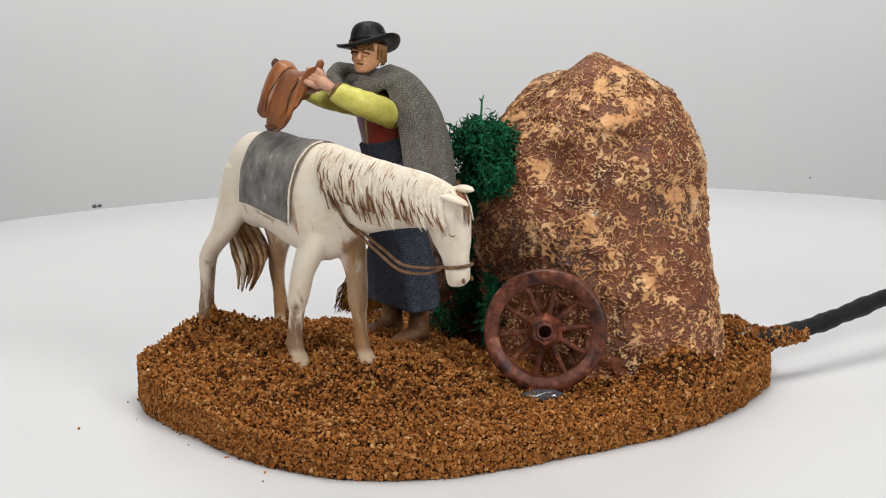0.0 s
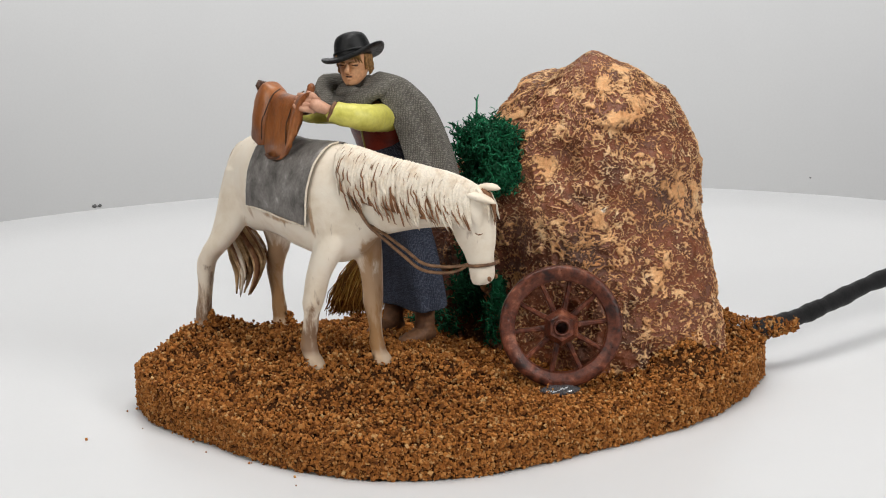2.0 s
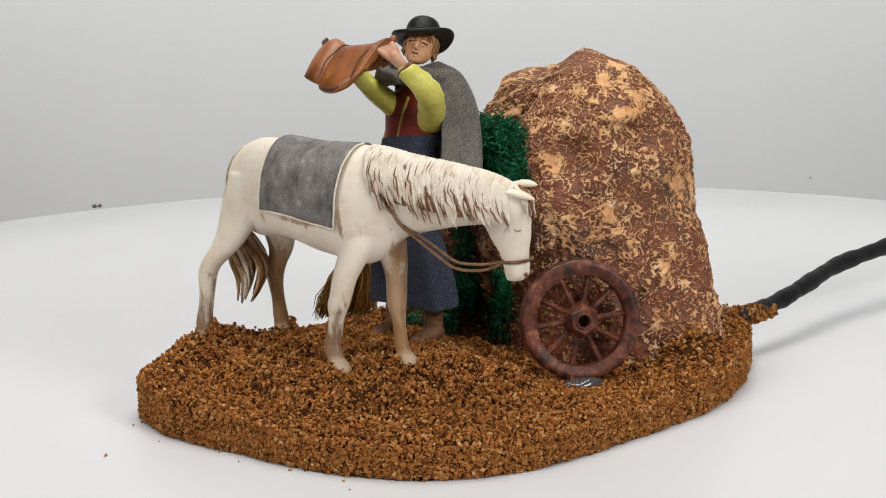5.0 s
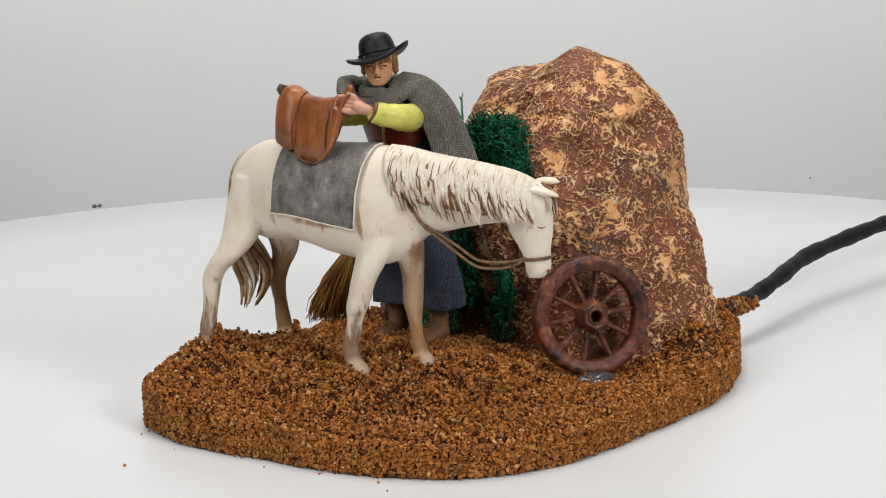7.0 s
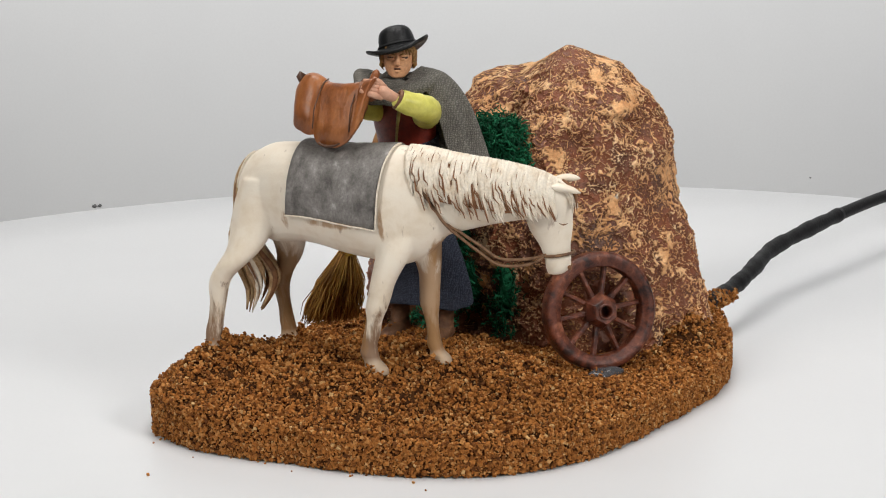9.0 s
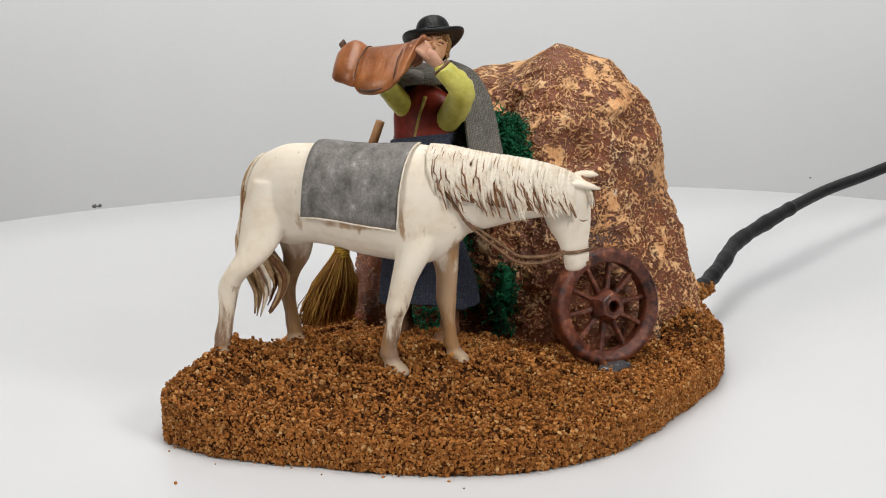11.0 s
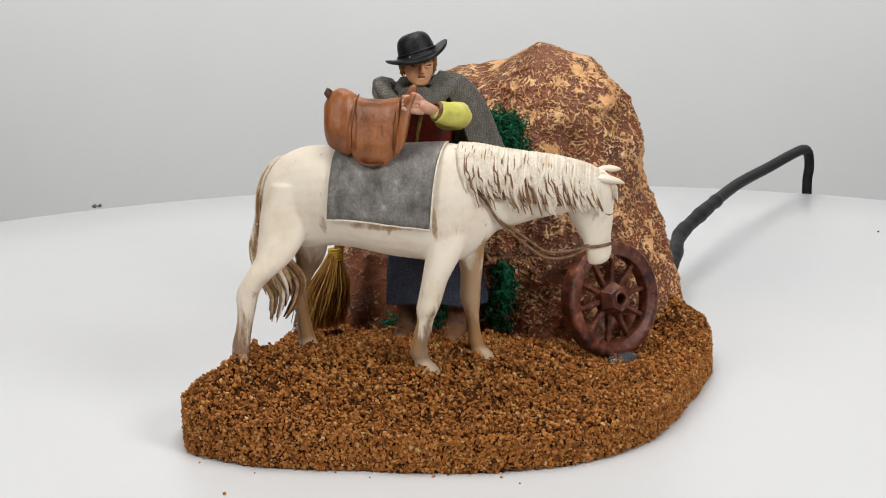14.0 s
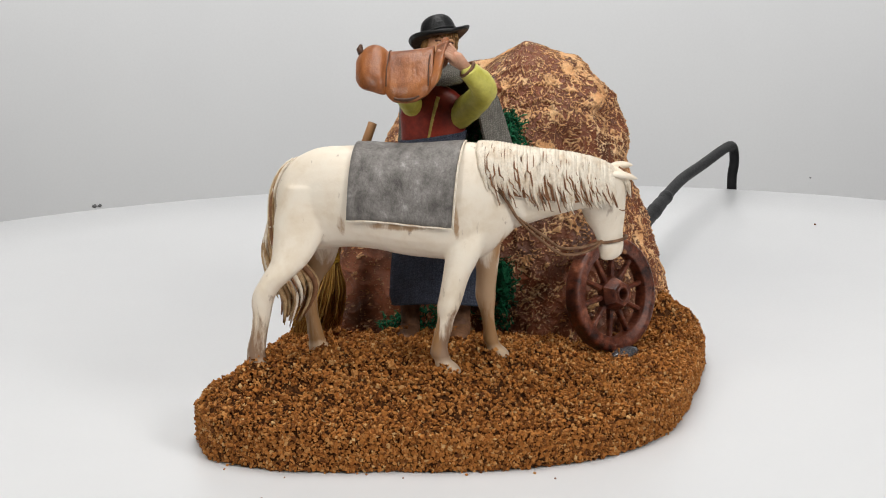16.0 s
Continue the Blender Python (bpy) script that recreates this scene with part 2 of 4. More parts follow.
def woven(name, a, b, scale, rough=0.95):
    m, nt, bs = node_material(name)
    co = nt.nodes.new("ShaderNodeTexCoord")
    waves = []
    for direction in ("X", "Z"):
        w = nt.nodes.new("ShaderNodeTexWave")
        w.bands_direction = direction
        w.inputs["Scale"].default_value, w.inputs["Distortion"].default_value, w.inputs["Detail"].default_value = scale, 7.0, 3.0
        w.inputs["Detail Scale"].default_value = 1.5
        nt.links.new(co.outputs["Object"], w.inputs["Vector"])
        waves.append(w.outputs["Fac"])
    mul = nt.nodes.new("ShaderNodeMath")
    mul.operation = "MULTIPLY"
    nt.links.new(waves[0], mul.inputs[0])
    nt.links.new(waves[1], mul.inputs[1])
    tone = ramp(nt, noise_tex(nt, 420, 8, 0.75), [(0.3, (0.6,) * 3), (0.7, (1.15,) * 3)])
    nt.links.new(mixed(nt, 1.0, ramp(nt, mul.outputs[0], [(0.0, a), (0.8, b)]), tone, "MULTIPLY"), bs.inputs["Base Color"])
    bs.inputs["Roughness"].default_value = rough
    bs.inputs["Specular IOR Level"].default_value = 0.1
    bump(nt, bs, mul.outputs[0], 0.6, 0.0004)
    return m


CAPE = woven("grey_wool", (0.13, 0.122, 0.108), (0.27, 0.255, 0.225), 520)
APRON = woven("blue_grey_cloth", (0.042, 0.050, 0.075), (0.120, 0.135, 0.180), 620)


def rock_material():
    """Glossy red brown and grey brown paint under a lace of tan and cream crust."""
    m, nt, bs = node_material("painted_plaster_rock")
    broad = noise_tex(nt, 24, 4, 0.55, 0.6)
    mid = noise_tex(nt, 55, 5, 0.6, 0.8)
    crust = noise_tex(nt, 190, 8, 0.66, 0.9)
    grit = noise_tex(nt, 1100, 4, 0.7)

    def math_node(op, a, b):
        x = nt.nodes.new("ShaderNodeMath")
        x.operation = op
        for socket, value in zip(x.inputs, (a, b)):
            if isinstance(value, (int, float)):
                socket.default_value = value
            else:
                nt.links.new(value, socket)
        return x.outputs[0]
    base = ramp(nt, mixed(nt, 0.5, broad, mid), [(0.36, (0.130, 0.072, 0.054)), (0.44, (0.185, 0.072, 0.042)), (0.53, (0.250, 0.078, 0.034)), (0.62, (0.120, 0.042, 0.020))])
    pale = ramp(nt, mixed(nt, 0.45, mid, crust), [(0.34, (0.62, 0.28, 0.110)), (0.46, (0.75, 0.40, 0.180)), (0.56, (0.82, 0.51, 0.265)), (0.68, (0.88, 0.67, 0.45))])
    shell = nt.nodes.new("ShaderNodeAttribute")
    shell.attribute_name = "crust"
    level = math_node("ADD", shell.outputs["Fac"], math_node("MULTIPLY", math_node("SUBTRACT", noise_tex(nt, 520, 5, 0.7, 0.4), 0.5), 1.5))
    mask = ramp(nt, level, [(0.0, (0, 0, 0)), (0.16, (0.45, 0.45, 0.45)), (0.46, (1, 1, 1))])
    white = ramp(nt, noise_tex(nt, 60, 3, 0.5, 1.0), [(0.73, (0, 0, 0)), (0.76, (1, 1, 1))])
    col = mixed(nt, mask, base, mixed(nt, white, pale, (0.70, 0.62, 0.50)))
    soot = ramp(nt, noise_tex(nt, 75, 5, 0.6, 0.8), [(0.66, (0, 0, 0)), (0.72, (0.75, 0.75, 0.75))])
    col = mixed(nt, soot, col, (0.05, 0.040, 0.038))
    d = ramp(nt, grit, [(0.3, (0.72,) * 3), (0.6, (1.0,) * 3)])
    nt.links.new(mixed(nt, 1.0, col, d, "MULTIPLY"), bs.inputs["Base Color"])
    nt.links.new(ramp(nt, mask, [(0.0, (0.42,) * 3), (1.0, (0.75,) * 3)]), bs.inputs["Roughness"])
    bs.inputs["Specular IOR Level"].default_value = 0.35
    h = mixed(nt, 0.25, mixed(nt, 0.35, mask, crust), grit)
    bump(nt, bs, h, 0.9, 0.0014)
    return m


ROCK = rock_material()

# ---------------------------------------------------------------- the studio
def slab(name, lo, hi, material, label):
    bm = bmesh.new()
    bmesh.ops.create_cube(bm, size=1, matrix=Matrix.Translation((Vector(lo) + Vector(hi)) / 2) @ Matrix.Diagonal((*(Vector(hi) - Vector(lo)), 1)))
    ob = new(name, finish(bm, name, material, False))
    return tagged(ob, label, "wall", "", "structure")


slab("wall_north", (-2.0, 1.30, -0.9), (2.0, 1.36, 1.9), WHITE_WALL, "plain light grey studio backdrop wall")
# unseen walls and ceiling that close the room, kept dark for deeper shadows
slab("wall_west", (-2.06, -2.0, -0.9), (-2.0, 1.36, 1.9), BOUNCE_CUT_WALL, "unseen dark side wall that cuts bounced light")
slab("wall_east", (2.0, -2.0, -0.9), (2.06, 1.36, 1.9), BOUNCE_CUT_WALL, "unseen dark side wall that cuts bounced light")
slab("wall_south", (-2.0, -2.06, -0.9), (2.0, -2.0, 1.9), BOUNCE_CUT_WALL, "unseen dark wall behind the camera that cuts bounced light")
slab("ceiling", (-2.06, -2.06, 1.9), (2.06, 1.36, 1.96), BOUNCE_CUT_WALL, "unseen dark ceiling that cuts bounced light")
slab("floor", (-2.06, -2.06, -0.96), (2.06, 1.36, -0.9), STUDIO_FLOOR, "plain grey studio floor")


def wall_speck(x, z, size):
    bm = bmesh.new()
    ball(bm, Vector((0, 0, 0)), (size, size * 0.3, size * 0.7), 0, None, 8)
    shake(bm, size * 0.4, 900)
    ob = new("wall_speck", finish(bm, "wall_speck", STUDIO_FLOOR))
    ob.location = (x, 1.2995, z)
    tagged(ob, "small grey speck on the pale backdrop wall", "speck", "", "structure")


for x_, z_, size_ in ((-0.3627, -0.1676, 0.0026), (-0.3570, -0.1672, 0.0022), (0.4335, -0.1600, 0.0012)):
    wall_speck(x_, z_, size_)


def turntable():
    table = thing("turntable", Matrix(), "round white laminate turntable with a thin edge", "turntable")
    bm = bmesh.new()
    prof = [(0.001, 0.0), (0.2, 0.0), (0.36, 0.0), (0.4285, 0.0), (0.4298, -0.0006), (0.4303, -0.002), (0.4303, -0.016), (0.4296, -0.018), (0.40, -0.018), (0.06, -0.018)]
    skin(bm, [[Vector((r * math.cos(a), r * math.sin(a), z)) for a in [2 * math.pi * k / 160 for k in range(160)]] for r, z in prof], True, True)
    part("disc", bm, TABLE, table)
    bm = bmesh.new()
    loft(bm, [(Vector((0, 0, z)), Vector((r, 0, 0)), Vector((0, r, 0))) for z, r in [(-0.018, 0.055), (-0.03, 0.05), (-0.85, 0.05), (-0.87, 0.20), (-0.9, 0.21)]], 32)
    part("stand", bm, STUDIO_FLOOR, table)


turntable()

# ---------------------------------------------------------------- the base and its ground
EDGE = [(-180, 108), (-167, 105.5), (-156, 101), (-145, 97.5), (-132, 100), (-117, 104), (-106, 107), (-96, 107), (-86, 105), (-75, 101.5), (-63, 99.5), (-50, 102.5),
        (-38, 109), (-28, 114), (-17, 120), (-5, 128), (5, 131), (15, 126), (30, 106), (50, 86), (70, 74), (90, 66), (110, 62), (130, 60), (145, 65), (156, 76), (168, 99), (180, 108)]


def edge_radius(a):
    a = (a + 180) % 360 - 180
    for (a0, r0), (a1, r1) in zip(EDGE, EDGE[1:]):
        if a0 <= a <= a1:
            t = (a - a0) / (a1 - a0)
            t = t * t * (3 - 2 * t) * 0.5 + t * 0.5
            return (r0 + (r1 - r0) * t) * MM
    return 0.1


def bell(x, y, cx, cy, rx, ry):
    return math.exp(-((x - cx) / rx) ** 2 - ((y - cy) / ry) ** 2)


def ground_height(x, y):
    """Height of the ground in metres, from millimetres in plan."""
    a, r = math.degrees(math.atan2(y, x)), math.hypot(x, y) * MM
    f = r / edge_radius(a)
    h = 13.0 + 14.5 * bell(x, y, -50, -14, 50, 40) + 8.5 * bell(x, y, -83, 3, 15, 13) - 2.0 * bell(x, y, -56, 22, 18, 14) + 8 * bell(x, y, -28, -52, 28, 22) + 4 * bell(x, y, 0, -48, 20, 15) + 3 * bell(x, y, 5, -20, 30, 25)
    h += 11 * bell(x, y, 112, -2, 20, 26) + 21 * bell(x, y, 94, -40, 16, 16) + 4 * bell(x, y, 40, 55, 40, 20)
    h += 2.2 * noise.noise(Vector((x, y, 3)) * 0.09) + 2.0 * noise.noise(Vector((x, y, 7)) * 0.22) + 1.3 * noise.noise(Vector((x, y, 1)) * 0.45)
    front = max(0.0, min(1.0, (a + 168) / 25)) * max(0.0, min(1.0, (15 - a) / 30))
    if f > 0.80:
        h = 12.6 + (h - 12.6) * (1 - (0.25 + 0.5 * front) * min(1, (f - 0.80) / 0.15) ** 1.5)
    if f > 0.95:
        h -= min(1, (f - 0.95) / 0.05) ** 2 * 2.2
    return h * MM


def diorama_base():
    base = thing("diorama_base", Matrix(), "low oval diorama base covered in brown cork granules", "diorama base")
    bm = bmesh.new()
    n = 200
    angles = [360 * k / n - 180 for k in range(n)]
    loops = []
    for f, z in [(0.97, 0.0), (1.0, 0.0006), (1.003, 0.003), (1.0, 0.006)]:
        loops.append([Vector((edge_radius(a) * f * math.cos(radians(a)), edge_radius(a) * f * math.sin(radians(a)), z)) for a in angles])
    for k in range(26):
        f = 0.998 - 0.985 * k / 25
        loop = []
        for a in angles:
            r = edge_radius(a) * f
            x, y = r * math.cos(radians(a)), r * math.sin(radians(a))
            loop.append(Vector((x, y, ground_height(x * 1000, y * 1000))))
        loops.append(loop)
    skin(bm, loops)
    part("slab", bm, CORK, base)
    # loose granules glued over the slab and its edge
    rng = np.random.default_rng(5)
    cube = np.array([(x, y, z) for x in (-1, 1) for y in (-1, 1) for z in (-1, 1)], float)
    quads = np.array([(0, 1, 3, 2), (4, 6, 7, 5), (0, 4, 5, 1), (2, 3, 7, 6), (0, 2, 6, 4), (1, 5, 7, 3)])
    spots = []
    while len(spots) < 78000:
        a = rng.uniform(-180, 180)
        er = edge_radius(a)
        if rng.random() < 0.23:
            r = er * 1.002
            x, y = r * math.cos(radians(a)), r * math.sin(radians(a))
            z = rng.uniform(0.0005, ground_height(x * 985, y * 985) + 0.0004)
        else:
            r = er * math.sqrt(rng.random())
            x, y = r * math.cos(radians(a)), r * math.sin(radians(a))
            z = ground_height(x * 1000, y * 1000) + rng.uniform(-0.0005, 0.0005) + 0.0016 * rng.random() ** 3
        if y > 0.035 and rng.random() < 0.6:
            continue
        spots.append((x, y, z))
    for _ in range(900):
        # a tongue of granules over the cable's exit
        along, a = rng.uniform(0, 1), rng.uniform(0, 6.283)
        x, y = 0.117 + 0.027 * along, -0.0080 + 0.0095 * along
        rad = 0.0039 * (1.25 - 0.5 * along) * rng.uniform(0.8, 1.1)
        spots.append((x - 0.4 * rad * math.cos(a), y + 0.9 * rad * math.cos(a), 0.0158 + rad * math.sin(a)))
    for u, v, z0, tall, wide in ((-36.6, -11.5, 24, 10, 3.2), (-40.5, -8.5, 24, 5, 3.5), (-20.8, 12.5, 24, 8, 3.6), (-27.5, 13.5, 24, 6.5, 3.0), (38, 13, 22.5, 5, 4), (20, 38, 22, 6, 7), (2, 38, 22, 6, 7)):
        # granules heaped and glued round the feet
        for _ in range(int(34 * wide * tall / 8)):
            h, a = rng.random(), rng.uniform(0, 6.283)
            r = wide * (1 - 0.75 * h) * math.sqrt(rng.random())
            spots.append(tuple(LF @ V(u + r * math.cos(a), v + r * math.sin(a), z0 + tall * h)))
    spots = np.array(spots)
    m = len(spots)
    size = rng.uniform(0.00020, 0.00048, (m, 1, 1)) * rng.uniform(0.40, 1.8, (m, 1, 3))
    q = rng.normal(size=(m, 4))
    q /= np.linalg.norm(q, axis=1, keepdims=True)
    w, x, y, z = q.T
    rot = np.stack([1 - 2 * (y * y + z * z), 2 * (x * y - w * z), 2 * (x * z + w * y), 2 * (x * y + w * z), 1 - 2 * (x * x + z * z), 2 * (y * z - w * x),
                    2 * (x * z - w * y), 2 * (y * z + w * x), 1 - 2 * (x * x + y * y)], 1).reshape(-1, 3, 3)
    pts = (cube[None] * rng.uniform(0.65, 1.1, (m, 8, 1))) * size
    pts = np.einsum("mij,mkj->mki", rot, pts) + spots[:, None]
    faces = (quads[None] + (np.arange(m) * 8)[:, None, None]).reshape(-1, 4)
    me = bpy.data.meshes.new("cork_layer")
    me.from_pydata(pts.reshape(-1, 3).tolist(), [], faces.tolist())
    me.materials.append(GRAIN)
    ob = new("cork_layer", me)
    ob.parent = base
    tagged(ob, "coarse brown cork granules", "", "", "stuff")


diorama_base()


# ---------------------------------------------------------------- the rock
# the rock's girth in millimetres from its axis, round the compass and up its height
ROCK_LEVELS = (0, 30, 50, 70, 84, 94, 102, 109)
ROCK_GIRTH = [(-12, (48, 43, 41.5, 41, 38.5, 33, 25.5, 14)), (50, (55, 50, 47, 45, 41, 34, 22, 5)), (115, (66, 64, 60, 54, 48, 44, 39, 7)), (138, (80, 79, 74, 54, 41, 34, 25, 5)),
              (190, (43, 44, 46, 42, 33, 25, 18, 8)), (235, (45, 46, 47, 43, 38.5, 32, 24, 14)), (275, (56, 53, 48, 43, 42, 37, 29, 18)), (310, (61, 55, 49, 43.5, 42, 37.5, 31, 20))]


def ease(p, q, t):
    t = t * t * (3 - 2 * t) * 0.6 + t * 0.4
    return p + (q - p) * t


def rock_girth(deg, z):
    deg = (deg + 12) % 360 - 12
    ring = ROCK_GIRTH + [(348, ROCK_GIRTH[0][1])]
    for (a0, g0), (a1, g1) in zip(ring, ring[1:]):
        if a0 <= deg <= a1:
            t = (deg - a0) / (a1 - a0)
            rows = [ease(p, q, t) for p, q in zip(g0, g1)]
            break
    z = min(z, 109)
    for i in range(len(ROCK_LEVELS) - 1):
        if z <= ROCK_LEVELS[i + 1]:
            return rows[i] + (rows[i + 1] - rows[i]) * (z - ROCK_LEVELS[i]) / (ROCK_LEVELS[i + 1] - ROCK_LEVELS[i])


def crust_at(q):
    """How thick the pale crust lies at a point of the rock: a lace of ridges and patches, above 0 where it lies."""
    p = q + Vector(noise.noise_vector(q * 0.13)) * 3.0 + Vector(noise.noise_vector(q * 0.45)) * 0.9
    dens = noise.noise(p * 0.15 + Vector((5, 2, 8))) + 0.45 * noise.noise(q * 0.05 + Vector((1, 4, 2)))
    lace = 1 - abs(noise.noise(p * 0.27)) / max(0.03, 0.085 + 0.06 * dens)
    net = 1 - abs(noise.noise(p * 0.52 + Vector((9, 3, 1)))) / max(0.03, 0.085 + 0.08 * dens)
    web = 1 - abs(noise.noise(p * 0.85 + Vector((4, 7, 3)))) / max(0.03, 0.10 + 0.10 * dens)
    fine = noise.noise(p * 1.15 + Vector((2, 2, 6)))
    return max(-1.0, min(1.0, max(lace, net * 0.95, web * 0.8, (dens - 0.34) * 2.6) + 0.75 * fine - 0.12))


def rock():
    r = thing("rock", Matrix.Translation(V(64, 6, 10)), "tall painted plaster rock, red brown with cream crust", "rock")
    bm = bmesh.new()
    n, m = 640, 330
    rows = []
    for j in range(m + 1):
        z = 114.5 * (j / m) ** 0.94
        top = max(0.0, (z - 105) / 9.5)
        row = []
        for k in range(0, n, 4):
            g = sum(rock_girth(360 * k / n, max(0, z + d)) for d in (-3, 0, 3)) / 3
            row.append(g * (max(0.0, 1 - top ** 2.0) + 0.004))
        rows.append(row)
    c = n // 4
    for _ in range(3):
        rows = [[(row[k - 1] + 2 * row[k] + row[(k + 1) % c]) / 4 for k in range(c)] for row in rows]
    loops, thick = [], []
    for j, row in enumerate(rows):
        z = 114.5 * (j / m) ** 0.94
        loop = []
        push = max(0.0, min(1.0, (z - 84) / 31))
        for k in range(n):
            deg = 360 * k / n
            a = radians(deg)
            g = row[k // 4] + (row[(k // 4 + 1) % c] - row[k // 4]) * (k % 4) / 4
            x, y = g * math.cos(a) + 1.0 * push, g * math.sin(a) - 5.0 * push ** 3
            q = Vector((x, y, z))
            # worn hollows, a ledge, a groove between the two peaks and pits on the flank
            hollow = 5.5 * bell(deg, z, 247, 78, 9, 8) + 2.0 * bell(deg, z, 300, 62, 14, 12) + 3.0 * bell(deg, z, 222, 50, 9, 16) + 3.5 * bell(deg, z, 292, 86, 12, 6)
            shelf = (91 - (deg - 272) * 0.10) - z
            hollow += 3.8 * math.exp(-((deg - 276) / 15) ** 2) * (max(0, 1 - shelf / 14) * min(1, shelf / 1.5) if 0 < shelf < 14 else 0)
            hollow += 5.0 * bell(deg, z, 196 + (z - 90) * 0.9, 92, 8, 14)
            hollow += (3.4 * math.exp(-((deg - 331 - 3 * math.sin(z * 0.2)) / 3.2) ** 2) * max(0, noise.noise(Vector((z * 0.16, 3, 1))) + 0.35) if 18 < z < 84 else 0)
            notch = 4.0 * bell(x, y, -12, 10, 6, 7) * max(0, min(1, (z - 88) / 10))
            out = Vector((math.cos(a), math.sin(a), 0.12 + 0.5 * push))
            big = noise.noise(q * 0.045 + Vector((3, 1, 5))) * 1.8 + (noise.ridged_multi_fractal(q * 0.055, 1.0, 2.1, 4, 1.0, 2.0) - 1.3) * 0.9
            crag = (1 - abs(noise.noise(q * 0.14 + Vector((7, 7, 2))))) ** 4 * 1.1 - max(0, noise.noise(q * 0.12 + Vector((1, 9, 4)))) * 1.9
            # pale crust thinned low at the back and behind the wheel, darkening the shade
            shell = crust_at(q) - 0.55 * bell(deg, z, 160, 22, 48, 36) - 0.3 * bell(deg, z, 240, 18, 28, 24)
            thick.append(shell)
            relief = big + crag + noise.noise(q * 0.5) * 0.4 - hollow + 0.6 * max(0.0, min(1.0, shell * 1.4 + 0.3))
            loop.append((q + out * relief * (0.25 + 0.75 * min(1, g / 25)) - Vector((0, 0, notch))) * MM)
        loops.append(loop)
    skin(bm, loops)
    stone = part("stone", bm, ROCK, r)
    stone.data.attributes.new("crust", "FLOAT", "POINT").data.foreach_set("value", thick)


rock()


# ---------------------------------------------------------------- the cart wheel
def cart_wheel():
    m0 = Matrix.Translation(V(41.3, -56.6, 35.4)) @ rz(-7) @ Matrix.Rotation(radians(90 - 9), 4, "X")
    wheel = thing("cart_wheel", m0, "red brown wooden cart wheel leaning against the rock", "wheel")

    def turned(prof, seg=64):
        bm = bmesh.new()
        loops = [[Vector((r * math.cos(2 * math.pi * k / seg), r * math.sin(2 * math.pi * k / seg), z)) * MM for k in range(seg)] for r, z in prof]
        skin(bm, loops + loops[:1], True, False)
        bmesh.ops.remove_doubles(bm, verts=bm.verts, dist=1e-7)
        shake(bm, 0.00012, 350)
        return bm
    # local z points out of the wheel's face
    part("rim", turned([(16.2, -3.2), (16.0, -2.5), (16.0, 1.6), (16.4, 2.2), (17.6, 2.2), (18.0, 2.7), (20.4, 2.7), (21.1, 2.2), (21.3, 1.4), (21.3, -3.0), (20.9, -3.6), (17.0, -3.6)]), WHEEL_RED, wheel)
    part("hub_collar", turned([(2.1, 0.2), (2.1, 5.6), (2.4, 5.9), (2.9, 5.8), (3.0, 3.0), (3.2, 0.2)], 40), WHEEL_RED, wheel)
    bm = bmesh.new()
    hexes = []
    for rr, z in [(5.4, -2.6), (6.4, -2.0), (6.7, 1.5), (5.0, 5.0), (4.5, 5.5), (2.4, 5.4), (2.3, 1.0)]:
        hexes.append([Vector((rr * math.cos(math.pi * k / 3 + 0.5), rr * math.sin(math.pi * k / 3 + 0.5), z)) * MM for k in range(6)])
    skin(bm, hexes)
    part("hub", bm, WHEEL_RED, wheel, "", False)
    for k in range(10):
        bm = bmesh.new()
        a = 2 * math.pi * (k + 0.15) / 10
        d, s, zz = Vector((math.cos(a), math.sin(a), 0)), Vector((-math.sin(a), math.cos(a), 0)), Vector((0, 0, 1))
        skin(bm, [[(d * r + s * w * p + zz * (h * q - 0.6)) * MM for p, q in [(-1, -1), (-0.9, 0.6), (-0.45, 1), (0.45, 1), (0.9, 0.6), (1, -1)]]
                  for r, w, h in [(5.0, 1.1, 1.2), (9, 0.95, 1.05), (13, 0.85, 0.95), (16.4, 0.95, 1.0)]])
        part("spoke", bm, WHEEL_RED, wheel, "", False)


cart_wheel()


